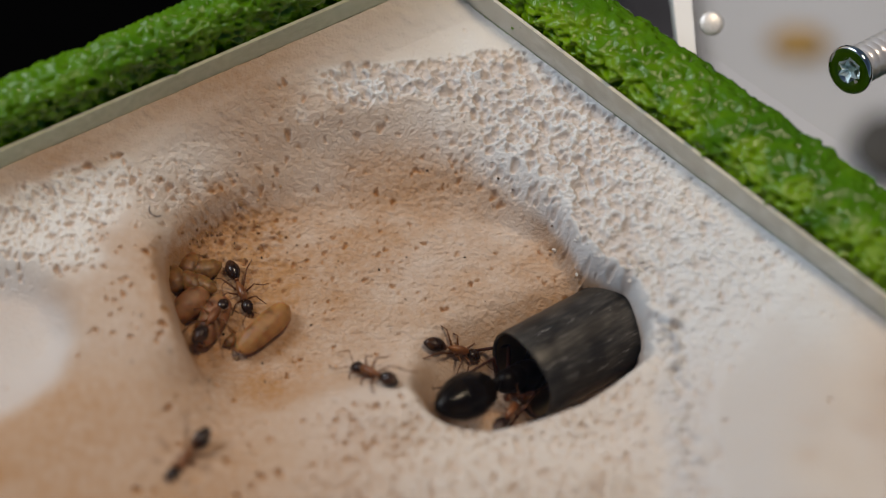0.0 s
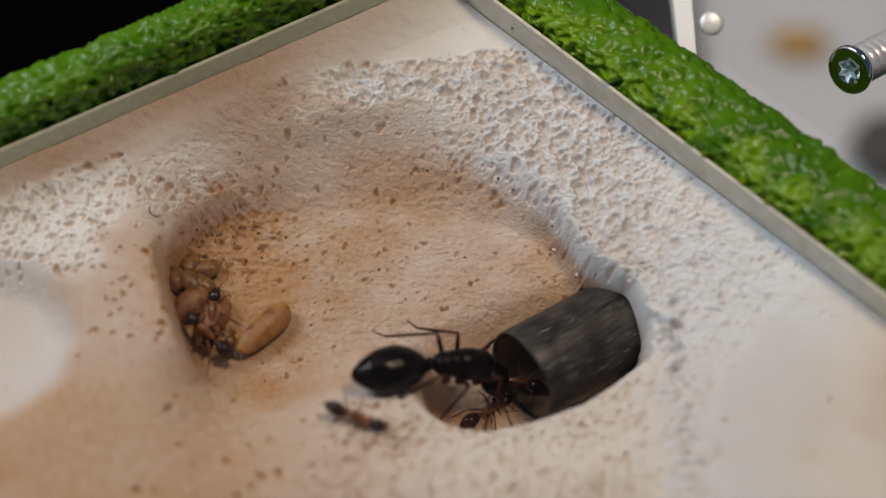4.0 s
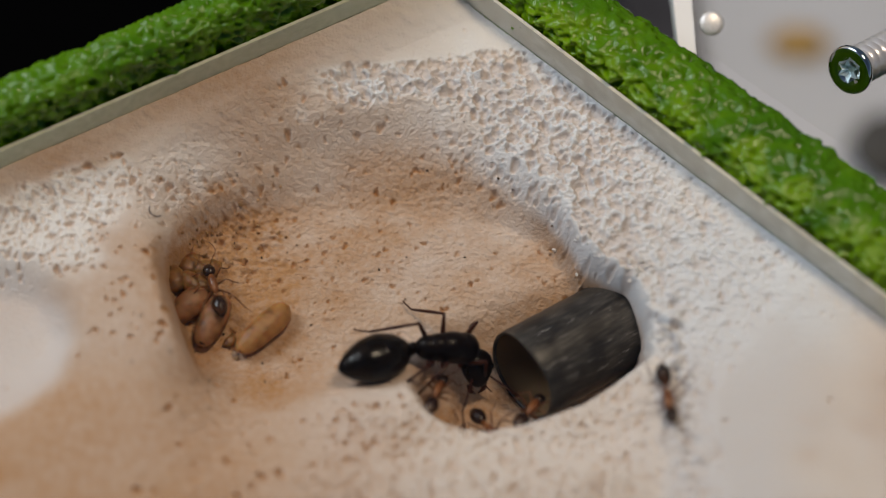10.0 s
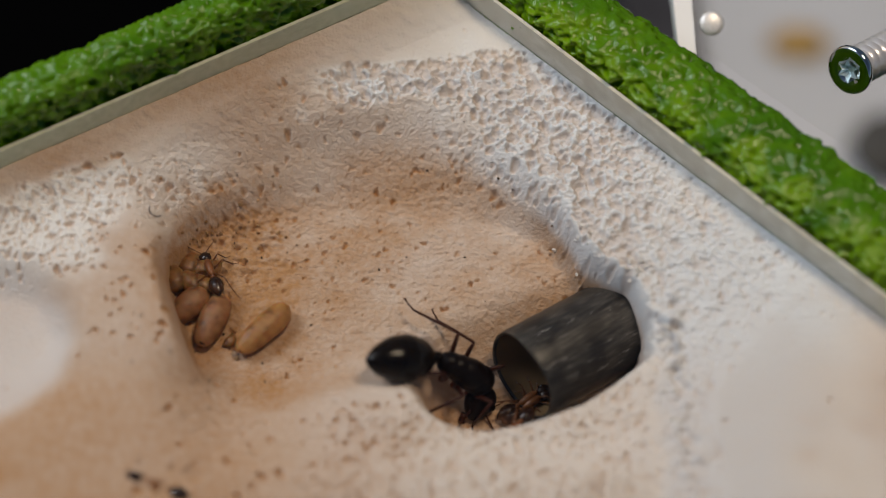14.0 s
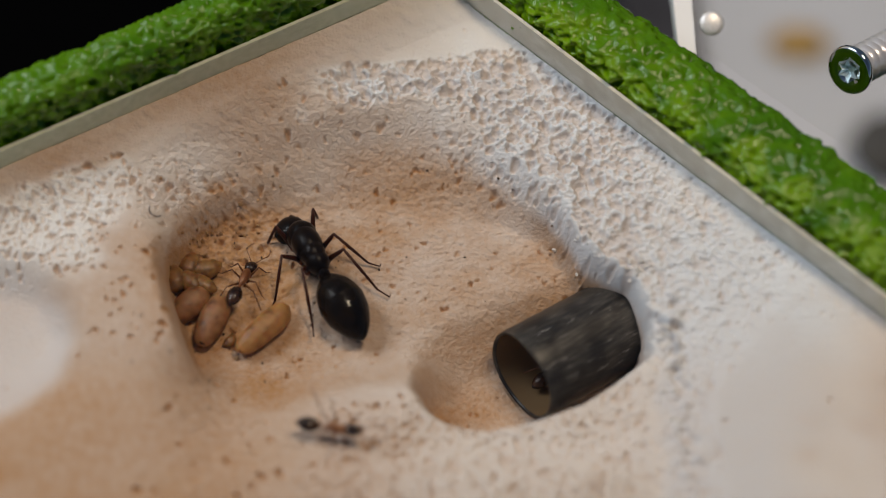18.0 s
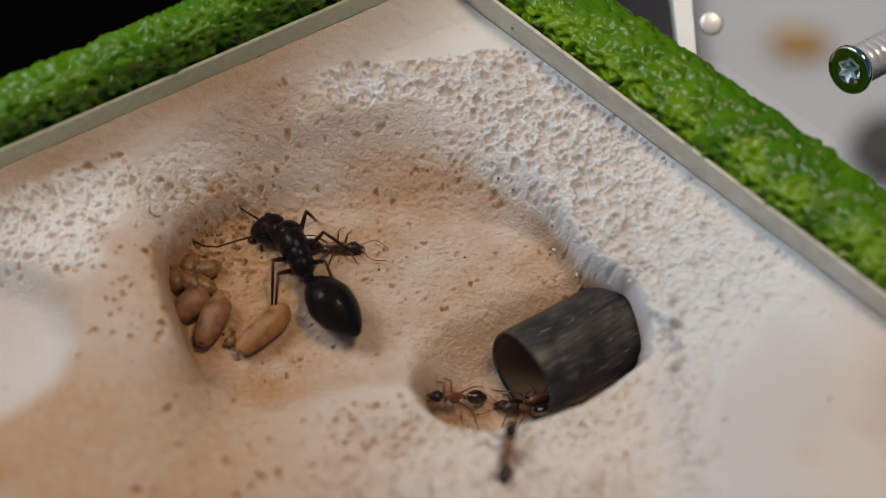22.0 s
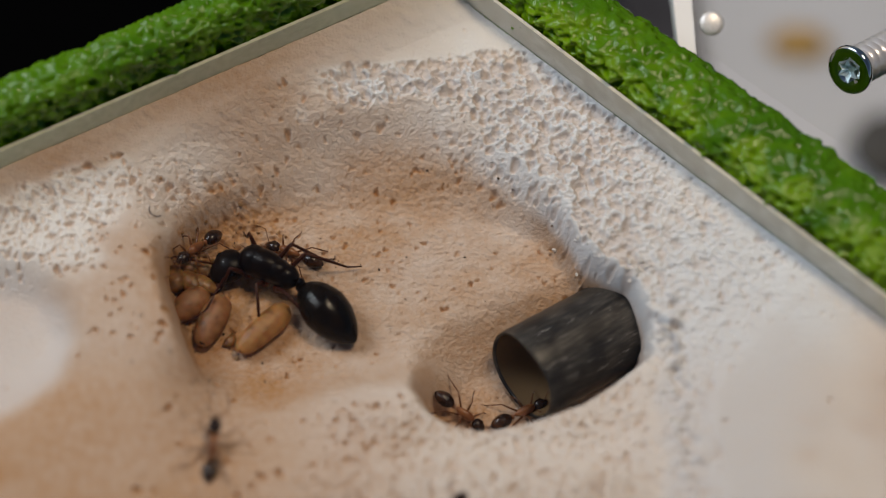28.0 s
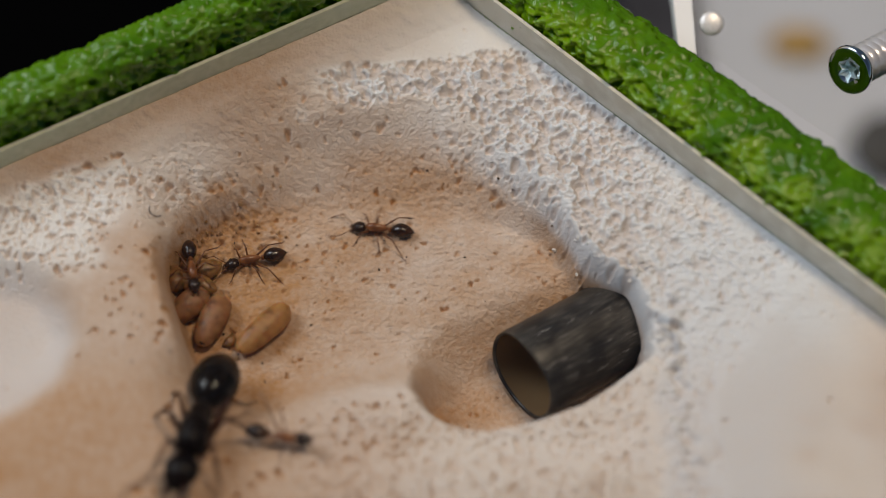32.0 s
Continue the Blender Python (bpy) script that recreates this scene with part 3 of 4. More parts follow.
    thing.matrix_world = pose(x * MM, y * MM, ground_at(x, y) * MM + width * 0.44 + lift, 0, 0, heading)
    return thing


cocoon(-19.6, -6.0, 46, 0.0078, 0.0032, "tan silk cocoon lying apart on the chamber floor")
cocoon(-25.2, -5.0, 70, 0.0064, 0.0033, "reddish brown cocoon beside the heap of brood", M_cocoon_dark)
cocoon(-27.9, -3.2, 42, 0.0054, 0.0034, "greyish tan cocoon leaning on the chamber wall", M_cocoon_dark)


def larva(x, y, heading, length, lift, label):
    """A plump bent grub with ring folds."""
    thing = tagged(new("larva", None), label, "larva", "brood on the chamber floor")
    part("body", blob(bmesh.new(), (0, 0, 0), (length / 2, length * 0.33, length * 0.3),
                      lambda v: Vector((v.x, v.y * (1 - 0.15 * v.x) + 0.2 * v.x * v.x, v.z * (1 - 0.15 * v.x))) * (1 + 0.03 * math.sin(v.x * 14)), 24, 20), M_larva, thing)
    part("gut_spot", blob(bmesh.new(), (-length * 0.16, 0, length * 0.2), (length * 0.11, length * 0.09, length * 0.07), None, 10, 8), M_dark, thing)
    thing.matrix_world = pose(x * MM, y * MM, ground_at(x, y) * MM + length * 0.23 + lift, 0, 0, heading)


larva(-26.2, 1.6, 15, 0.0036, 0.0, "pale yellow larva with a dark gut spot in the nook")
larva(-28.0, 1.9, 70, 0.0034, 0.0003, "yellowish larva leaning against the chamber wall")
larva(-27.9, -0.2, 140, 0.0034, 0.0008, "brownish yellow larva on the brood pile")
larva(-26.4, -0.6, -30, 0.0032, 0.0006, "small amber larva between the cocoons")
larva(-29.4, 0.0, 95, 0.0034, 0.0005, "brownish larva wedged in the chamber nook")
larva(-23.2, -6.9, 60, 0.0018, 0.0, "tiny curled larva beside the brown cocoon")

# ---------------------------------------------------------------- background
part_bm = box(bmesh.new(), (-0.9, -0.7, -0.14), (0.9, 0.9, -0.11))
tagged(obj("table", part_bm, M_table, False), "matt black table top under the nest", "table", kind="structure")
tray = tagged(new("tray", None), "pale grey plastic tray on the black table", "tray")
part("tray_floor", prism([(39.6, 120), (41.8, 88), (64, 22), (190, -60), (190, 180), (39, 180)], -109.6, -107), M_tray, tray, smooth=False)
# wall piece added, its dark grey standing in for shade
part("tray_wall", prism([(24, 112), (38.5, 112), (39.6, 86), (31, 86)], -109.6, -103), M_wall_shade, tray, "tray wall in dark grey for its shade", smooth=False)
lid = part("lid", prism([(28.9, 46), (30.1, 28), (81, -14), (150, -14), (150, 140), (27.6, 140)], -5.4, -3.2), M_glass, tray, "clear acrylic lid", smooth=False)
lid.visible_shadow = False
part("lid_edge", prism([(25.6, 46), (26.4, 33), (26.8, 25.3), (26.9, 21), (28.8, 21), (28.7, 25.3), (28.5, 33), (27.8, 46)], -5.6, -3), M_white, tray, "bright polished lid edge", smooth=False)
lump = obj("food_crumb", blob(bmesh.new(), (0.0576, 0.0911, -0.1055), (0.0050, 0.0027, 0.0016), lambda v: v * (1 + 0.3 * noise.noise(v * 1.7))), M_food)
tagged(lump, "honey coloured food crumb on the tray", "food")
# bright disc added in place of an out-of-focus glint; no rivet is known
rivet = tagged(new("rivet", None), "small bright disc added for a blurred glint over the lid", "rivet")
part("rivet_head", lathe([(0.0004, 0.0012), (0.0003, 0.00138), (0.0001, 0.00142), (-0.00015, 0.00132), (-0.00028, 0.0009), (-0.00033, 0.0001)]), M_glint, rivet)
part("rivet_stem", lathe([(0.0022, 0.0005), (0.0003, 0.0005)], 16), M_glint, rivet)
rivet.matrix_world = Matrix.Translation((0.0306, 0.0302, -0.0026)) @ Vector((0.0, 0.42, -0.9)).to_track_quat("X", "Z").to_matrix().to_4x4()
stone = obj("pebble", blob(bmesh.new(), (0.0700, 0.0705, -0.1040), (0.0060, 0.0060, 0.0035), lambda v: v * (1 + 0.2 * noise.noise(v * 1.5))), M_stone)
tagged(stone, "dark grey pebble on the tray", "pebble")


# the screw through the lid
screw = tagged(new("screw", None), "bright zinc screw with star recess through the lid", "screw")
part("screw_head", lathe([(0.0008, 0.0001), (0.0008, 0.0009), (0, 0.0013), (0, 0.0027), (0.0001, 0.0029), (0.0005, 0.0030), (0.0008, 0.0029), (0.0022, 0.0019)]), M_mirror, screw)
thread = [(0.0020, 0.0018), (0.0026, 0.0018)]
for k in range(9):
    x = 0.0028 + k * 0.0013
    thread += [(x, 0.0018), (x + 0.0003, 0.0024), (x + 0.0006, 0.0018)]
part("shank", lathe(thread + [(0.0165, 0.0003)]), M_steel, screw)
star = bmesh.new()
ring = [star.verts.new((-0.00012, r * math.cos(q), r * math.sin(q))) for q, r in ((math.pi * k / 6, 0.00155 if k % 2 == 0 else 0.0008) for k in range(12))]
deep = [star.verts.new((0.0006, v.co.y * 0.45, v.co.z * 0.45)) for v in ring]
for k in range(12):
    star.faces.new((ring[k], ring[(k + 1) % 12], deep[(k + 1) % 12], deep[k]))
star.faces.new(deep)
bmesh.ops.translate(star, verts=star.verts, vec=(-0.00001, 0, 0))
part("star_recess", star, M_star, screw, smooth=False)
aim = Vector((0.68, 0.60, -0.42)).to_track_quat("X", "Z").to_matrix().to_4x4()
screw.matrix_world = Matrix.Translation((0.0452, 0.0223, 0.0)) @ aim @ Matrix.Scale(0.95, 4)


# dark frass and loose plaster chips
def scatter(name, count, places, size, mat, seed, label):
    r = random.Random(seed)
    bm = bmesh.new()
    for _ in range(count):
        x, y, spread = r.choice(places)
        x, y = x + r.gauss(0, spread), y + r.gauss(0, spread)
        k = size * (0.5 + r.random())
        z = ground_at(x, y) * MM + k * 0.35
        made = bmesh.ops.create_icosphere(bm, subdivisions=1, radius=k)
        turn = Euler((r.random() * 3, r.random() * 3, r.random() * 3)).to_matrix()
        for v in made["verts"]:
            c = turn @ Vector((v.co.x * 1.3, v.co.y, v.co.z * 0.7)) * (0.8 + 0.4 * r.random())
            v.co = c + Vector((x * MM, y * MM, z))
    return tagged(obj(name, bm, mat, False), label, "debris", kind="stuff")


M_frass = material("frass", (0.07, 0.045, 0.025), 0.8)
M_chip = material("plaster_chip", (0.80, 0.77, 0.73), 0.9)
scatter("frass", 90, [(-26, 4, 3), (-22, -8, 4), (-15, 5, 6), (-4, 4, 7), (3, 1, 4), (-20, -14, 4), (-12, 12, 5), (4, 12, 4), (-26, -16, 3)], 0.00011, M_frass, 3,
        "tiny dark frass specks scattered on the chamber floor")
scatter("plaster_chips", 70, [(15, 2.6, 1.0), (20.8, -1.6, 0.8), (23.4, -9, 0.9), (24, -14, 1.2), (24.6, -20, 1.2)], 0.00022, M_chip, 4, "loose white plaster chips round the tube hole")

M_crumb = material("nest_crumbs", (0.26, 0.14, 0.06), 0.85)
vary(M_crumb, [(0.18, 0.09, 0.035), (0.32, 0.18, 0.08), (0.46, 0.30, 0.15)], 0.0012, 4)
scatter("nest_crumbs", 60, [(-26.5, 6.2, 1.6), (-23, 7.6, 1.8), (-20, 6.5, 1.8), (-28.5, 2.4, 1.2), (-27.2, 4.2, 1.2), (-25, 5.2, 1.6), (-24.5, -1.5, 1.2), (-22.4, -7.4, 0.8)], 0.0002, M_crumb, 6,
        "small brown crumbs and cocoon scraps piled round the brood")
curl = [(-31.4 + 0.62 * math.cos(q), 5.6 + 0.62 * math.sin(q)) for q in (2.6 + 0.42 * k for k in range(9))]
hair = obj("curled_hair", rod(bmesh.new(), [(x * MM, y * MM, ground_at(x, y) * MM + 0.0002) for x, y in curl], [0.00005] * 9, 6), M_leg)
tagged(hair, "short curled brown fibre stuck on the plaster wall", "fibre")
# ---------------------------------------------------------------- ants
def ant(kind, length, body, head_mat, gaster_mat, leg_mat, label):
    """An ant that faces +x, its origin on the ground below the waist end of the thorax."""
    L = length
    queen = kind == "queen_ant"
    thing = tagged(new(kind, None), label, "ant", "" if queen else "worker ants")
    tw, gw, hw = (0.078, 0.127, 0.088) if queen else (0.060, 0.100, 0.080)
    zc = 0.15 * L if queen else 0.13 * L
    neck = 0.335 if queen else 0.31

    def hump(v):
        if queen:                                     # squarer, with a waist behind the shield
            k = (v.y * v.y + v.z * v.z) ** 0.5 or 1
            full = (1 - abs(v.x) ** 3.2) ** 0.5 / k if k > 1e-6 else 1
            full *= 1 - 0.1 * math.exp(-((v.x + 0.25) / 0.14) ** 2)
            v = Vector((v.x, v.y * (0.35 + 0.65 * full), v.z * (0.35 + 0.65 * full)))
        return Vector((v.x, v.y * (1 + 0.22 * v.x), v.z * (1 + (0.16 if queen else 0.2) * v.x)))

    thorax = part("thorax", blob(bmesh.new(), (neck / 2 * L, 0, zc), (neck / 2 * L * (1.02 if queen else 1), tw * L, (0.088 if queen else 0.075) * L), hump), body, thing)
    if queen:
        part("pronotum", blob(bmesh.new(), (0.256 * L, 0, zc + 0.006 * L), (0.086 * L, 0.084 * L, 0.092 * L)), body, thing)
        part("scutum", blob(bmesh.new(), (0.190 * L, 0, zc + 0.018 * L), (0.122 * L, 0.081 * L, 0.091 * L)), body, thing)
        part("scutellum", blob(bmesh.new(), (0.118 * L, 0, zc + 0.016 * L), (0.088 * L, 0.070 * L, 0.080 * L)), body, thing)
        part("propodeum", blob(bmesh.new(), (0.066 * L, 0, zc + 0.004 * L), (0.080 * L, 0.066 * L, 0.074 * L)), body, thing)
    part("petiole", blob(bmesh.new(), (-0.025 * L, 0, zc - 0.02 * L), (0.025 * L, 0.035 * L, 0.06 * L), None, 12, 8), body, thing)
    gl = (0.425 if queen else 0.325) * L
    rings = []
    for k in range(61):                               # overlapping plates, each a little proud of the next
        q = k / 60
        plate = (q * 4.6) % 1.0
        r = gw * L * max(0.0, 1 - abs(2 * q ** 1.06 - 1) ** 2.25) ** 0.6 * (1.02 - 0.34 * max(0.0, (q - 0.42) / 0.58) ** 1.5) * (1 + 0.022 * plate ** 4 - 0.009)
        rings.append((-gl * q, max(r, 0.002 * L)))
    gaster = part("gaster", lathe(rings, 36), gaster_mat, thing)
    for v in gaster.data.vertices:
        v.co.z = v.co.z * 0.92 - 0.25 * (v.co.x / gl) ** 2 * 0.1 * L
    gaster.location = (-0.03 * L, 0, zc - 0.01 * L)
    head = part("head", blob(bmesh.new(), (0.105 * L, 0, -0.02 * L), (0.105 * L, hw * L, 0.07 * L),
                             lambda v: Vector((v.x, v.y * (1 - 0.22 * v.x), v.z * (1 - 0.3 * max(v.x, 0))))), head_mat, thing)
    head.location = ((neck + 0.0) * L, 0, zc + 0.0 * L)
    for s in (1, -1):
        part("mandible", rod(bmesh.new(), [(0.19 * L, s * 0.045 * L, -0.04 * L), (0.225 * L, s * 0.04 * L, -0.05 * L), (0.245 * L, s * 0.008 * L, -0.055 * L)],
                             [0.018 * L, 0.015 * L, 0.004 * L], 6), leg_mat, head)
        part("eye", blob(bmesh.new(), (0.10 * L, s * hw * 0.80 * L, 0.012 * L), (0.020 * L, 0.014 * L, 0.018 * L), None, 8, 6), M_black, head)
    feelers = []
    k = 1.55 if queen else 1.4
    for s in (1, -1):
        f = part("antenna", rod(bmesh.new(), [(0, 0, 0), (0.06 * L * k, s * 0.045 * L * k, 0.02 * L), (0.11 * L * k, s * 0.085 * L * k, 0.03 * L)],
                                [0.0065 * L, 0.0055 * L, 0.006 * L], 6), leg_mat, thing)
        part("flagellum", rod(bmesh.new(), [(0.11 * L * k, s * 0.085 * L * k, 0.03 * L), (0.16 * L * k, s * 0.09 * L * k, 0.01 * L), (0.22 * L * k, s * 0.075 * L * k, -0.01 * L),
                                            (0.27 * L * k, s * 0.05 * L * k, -0.03 * L)], [0.0055 * L, 0.006 * L, 0.006 * L, 0.004 * L], 6), leg_mat, f)
        f.location = ((neck + (0.15 if queen else 0.17)) * L, s * (0.05 if queen else 0.03) * L, zc + 0.01 * L)
        feelers.append((f, s))
    legs = []
    for i, (cx, fx, fy) in enumerate(((0.27, 0.42, 0.19), (0.17, -0.02, 0.32), (0.09, -0.26, 0.23)) if queen else ((0.27, 0.40, 0.22), (0.17, 0.12, 0.30), (0.09, -0.27, 0.29))):
        fx, fy = (fx, fy) if queen else (cx + (fx - cx) * 1.25, fy * 1.3)
        for s in (1, -1):
            hip = Vector((cx * L, s * (0.062 if queen else 0.045) * L, zc - 0.07 * L))
            foot = Vector((fx * L, s * fy * L, 0.0)) - hip
            knee = foot * 0.3 + Vector((0.02 * L, s * 0.02 * L, 0.17 * L)) if queen else foot * 0.42 + Vector((0, 0, 0.145 * L))
            ankle = foot * 0.80 + Vector((0, 0, -0.005 * L + 0.02 * L))
            ankle.z = foot.z * 0.72
            t = 0.7 if queen else 0.72
            leg = part("leg", rod(bmesh.new(), [(0, 0, 0), knee * 0.3 + Vector((0, 0, 0.008 * L)), knee * 0.75, knee],
                                  [0.022 * L * t, 0.021 * L * t, 0.017 * L * t, 0.011 * L * t], 7), leg_mat, thing)
            part("tibia", rod(bmesh.new(), [knee, knee.lerp(ankle, 0.5), ankle], [0.011 * L * t, 0.0135 * L * t, 0.009 * L * t], 7), leg_mat, leg)
            part("tarsus", rod(bmesh.new(), [ankle, ankle.lerp(foot, 0.6), foot, foot + Vector((0.012 * L, s * 0.012 * L, 0))],
                               [0.008 * L * t, 0.0065 * L * t, 0.006 * L * t, 0.004 * L * t], 6), leg_mat, leg)
            part("coxa", blob(bmesh.new(), (0.0, -s * 0.006 * L, 0.0), (0.032 * L * t, 0.03 * L * t, 0.052 * L * t), None, 12, 8), M_coxa if queen else body, leg, "chestnut coxa" if queen else "")
            leg.location = hip
            legs.append((leg, s, i))
    return dict(thing=thing, head=head, gaster=gaster, legs=legs, feelers=feelers, L=L, neck=neck, zc=zc, nod=30 if queen else 14)


def on(x, y, heading, lift=0.0, roll=0.0):
    """A pose on the plaster at a place in millimetres, leaning with the slope."""
    h = radians(heading)
    f, s = (math.cos(h), math.sin(h)), (-math.sin(h), math.cos(h))
    r = 2.5
    za, zb = ground_at(x + r * f[0], y + r * f[1]), ground_at(x - r * f[0], y - r * f[1])
    zl, zr = ground_at(x + r * s[0], y + r * s[1]), ground_at(x - r * s[0], y - r * s[1])
    ax = Vector((2 * r * f[0], 2 * r * f[1], max(-5, min(5, za - zb)))).normalized()
    ay = Vector((2 * r * s[0], 2 * r * s[1], max(-5, min(5, zl - zr)))).normalized()
    az = ax.cross(ay).normalized()
    ay = az.cross(ax)
    m = Matrix((ax, ay, az)).transposed().to_4x4() @ Matrix.Rotation(radians(roll), 4, "X")
    m.translation = Vector((x, y, max((za + zb + zl + zr) / 4, ground_at(x, y)) + lift)) * MM
    return m


def gait(a, rows, bends=(), busy=1.0):
    """Swing the legs, feelers, head and gaster of an ant whose body follows rows. bends: (seconds, turn and nod of head, turn and lift of gaster) in degrees."""
    times = [t for t, _ in rows]
    place = [m.translation.copy() for _, m in rows]
    L = a["L"]

    def gone(t):
        d = 0.0
        for k in range(len(times) - 1):
            if t <= times[k]:
                break
            d += (place[k + 1] - place[k]).length * min(1.0, (t - times[k]) / (times[k + 1] - times[k]))
        return d

    ticks = []
    t = 0.0
    while t < 32.01:
        ticks.append((t, gone(t)))
        t += 0.2
    seed = sum(ord(c) for c in a["thing"].name)
    for leg, s, i in a["legs"]:
        out = []
        last = None
        for t, d in ticks:
            ph = d / (0.45 * L) * 2 * math.pi + (math.pi if (i + (s > 0)) % 2 else 0) + seed
            swing = s * 15 * math.sin(ph) + 5 * noise.noise(Vector((t * 0.35, seed + i * 3 + s, 0)))
            lift = -s * 7 * max(0, math.cos(ph)) if last is not None and d - last > 1e-5 else 0
            last = d
            out.append((t, Matrix.Translation(leg.location) @ pose(0, 0, 0, -lift, 0, swing)))
        walk(leg, out)
    turns = list(bends) or [(0.0, 0.0, a["nod"], 0.0, 4.0), (32.0, 0.0, a["nod"], 0.0, 4.0)]

    def bend(t, k):
        return float(np.interp(t, [b[0] for b in turns], [b[k] for b in turns]))

    head_at, gas_at = a["head"].location.copy(), a["gaster"].location.copy()
    turn_times = [b[0] for b in turns]
    walk(a["head"], [(t, Matrix.Translation(head_at) @ pose(0, 0, 0, 0, bend(t, 2), bend(t, 1))) for t in turn_times])
    walk(a["gaster"], [(t, Matrix.Translation(gas_at) @ pose(0, 0, 0, 0, bend(t, 4), bend(t, 3))) for t in turn_times])
    for f, s in a["feelers"]:
        at = f.location - head_at
        rows_f = []
        for t, _ in ticks:
            b = Matrix.Translation(head_at) @ pose(0, 0, 0, 0, bend(t, 2), bend(t, 1))
            w = busy * 28 * noise.noise(Vector((t * 1.3, seed + s * 9.0, 2)))
            rows_f.append((t, b @ Matrix.Translation(at) @ pose(0, 0, 0, 0, -0.85 * bend(t, 2) + busy * 16 * noise.noise(Vector((t * 1.1, seed + s * 5.0, 7))), w)))
        walk(f, rows_f)
QUEEN_LABEL = "glossy black queen ant with red-brown legs on the plaster"
queen = ant("queen_ant", 0.0206, M_thorax, M_thorax, M_gaster, M_leg, QUEEN_LABEL)
WORKER_LABEL = "red-brown worker ant with dark head and gaster on the plaster"
worker_a = ant("worker_ant", 0.0081, M_brown, M_dark, M_banded, M_amber, WORKER_LABEL)
worker_b = ant("worker_ant", 0.0083, M_brown, M_dark, M_banded, M_amber, WORKER_LABEL)
worker_c = ant("worker_ant", 0.008199999999999999, M_brown, M_dark, M_banded, M_amber, WORKER_LABEL)
worker_d = ant("worker_ant", 0.008199999999999999, M_brown, M_dark, M_banded, M_amber, WORKER_LABEL)
worker_e = ant("worker_ant", 0.008, M_brown, M_dark, M_banded, M_amber, WORKER_LABEL)
worker_f = ant("worker_ant", 0.008400000000000001, M_brown, M_dark, M_banded, M_amber, WORKER_LABEL)


def at(x, y, z, heading, pitch, roll=0.0):
    """A pose from millimetres and degrees; pitch lifts the head."""
    return Matrix.Translation((x * MM, y * MM, z * MM)) @ Matrix.Rotation(radians(heading), 4, "Z") @ Matrix.Rotation(radians(-pitch), 4, "Y") @ Matrix.Rotation(radians(roll), 4, "X")


def motions():
    rows = [
        (0.0, at(4.5, -12.7, -11.5, 32, -36)), (0.5, at(4.3, -11.8, -10.9, 42, -43)), (1.0, at(3.5, -11.0, -10.9, 18, -40)),
        (2.0, at(2.2, -13.1, -8.4, -1, -40)), (2.5, at(1.5, -12.6, -7.9, 13, -43)), (3.0, at(0.7, -13.6, -8.6, 23, -44)),
        (3.5, at(-1.1, -12.6, -6.8, 15, -35)), (5.5, at(-3.4, -11.3, -7.5, 6, -15)), (6.0, at(-4.2, -12.1, -6.8, 25, -20)),
        (6.5, at(-3.3, -11.8, -7.3, 35, -14)), (7.0, at(-3.2, -10.7, -7.8, 35, -14)), (7.5, at(-3.5, -11.2, -7.8, 31, -19)),
        (8.0, at(-2.8, -12.1, -6.9, 61, -20)), (8.5, at(-2.3, -10.5, -7.1, 70, -22)), (9.0, at(-3.2, -9.2, -7.4, 53, -17)),
        (9.5, at(-5.2, -9.6, -8.0, 19, -18)), (10.0, at(-3.8, -9.3, -8.3, 8, -20)), (10.5, at(-1.7, -10.0, -9.8, -5, -39)),
        (11.0, at(-1.6, -9.6, -9.9, -3, -39)), (11.5, at(-1.6, -10.8, -9.5, 23, -41)), (12.0, at(-1.0, -12.6, -6.2, 56, -29)),
        (12.5, at(-0.8, -12.7, -6.4, 50, -32)), (13.0, at(-3.2, -10.9, -7.9, 3, -32)), (13.5, at(-2.8, -10.3, -8.4, 2, -36)),
        (14.0, at(-2.1, -9.6, -8.8, -14, -38)), (14.5, at(-1.8, -9.7, -8.7, -16, -36)), (16.5, at(-0.6, -12.2, -5.4, 88, -26)),
        (17.0, at(-6.1, -6.8, -7.5, 109, -16)), (17.5, at(-12.6, -1.8, -9.3, 124, -11)), (18.0, at(-13.0, 0.0, -9.2, 117, -11)),
        (18.5, at(-12.3, -1.0, -9.2, 131, -10)), (19.0, at(-12.5, -1.1, -9.3, 130, -8)), (19.5, at(-14.5, 0.6, -9.2, 136, -8)),
        (20.0, at(-14.7, 0.7, -9.1, 142, -6)), (20.5, at(-14.7, 0.9, -9.1, 140, -6)), (21.0, at(-14.5, 0.2, -9.2, 129, -6)),
        (21.5, at(-14.7, 0.3, -9.1, 120, -5)), (22.0, at(-14.8, -0.2, -9.1, 114, -4)), (22.5, at(-14.8, -0.0, -9.1, 118, -4)),
        (23.0, at(-15.7, -0.4, -9.2, 109, -8)), (23.5, at(-15.8, -0.1, -9.1, 121, -8)), (24.0, at(-15.7, -0.3, -9.2, 142, -6)),
        (24.5, at(-16.7, -0.2, -9.0, 143, -3)), (25.0, at(-17.2, 0.6, -9.1, 149, -2)), (25.5, at(-16.9, 0.4, -9.0, 150, 1)),
        (27.5, at(-16.0, -1.2, -9.0, 137, -8)), (28.0, at(-16.0, -1.1, -8.8, 151, -1)), (28.5, at(-14.5, -1.5, -7.0, 176, -1)),
        (29.0, at(-16.7, -2.5, -7.2, 197, 16)), (29.5, at(-19.9, -4.3, -7.3, 219, 32)), (30.0, at(-20.5, -4.7, -7.2, 221, 32)),
        (30.5, at(-20.3, -5.9, -6.4, 239, 25)), (31.0, at(-21.2, -9.8, -4.1, 242, 26)), (31.5, at(-23.5, -14.7, -7.6, 270, 28)),
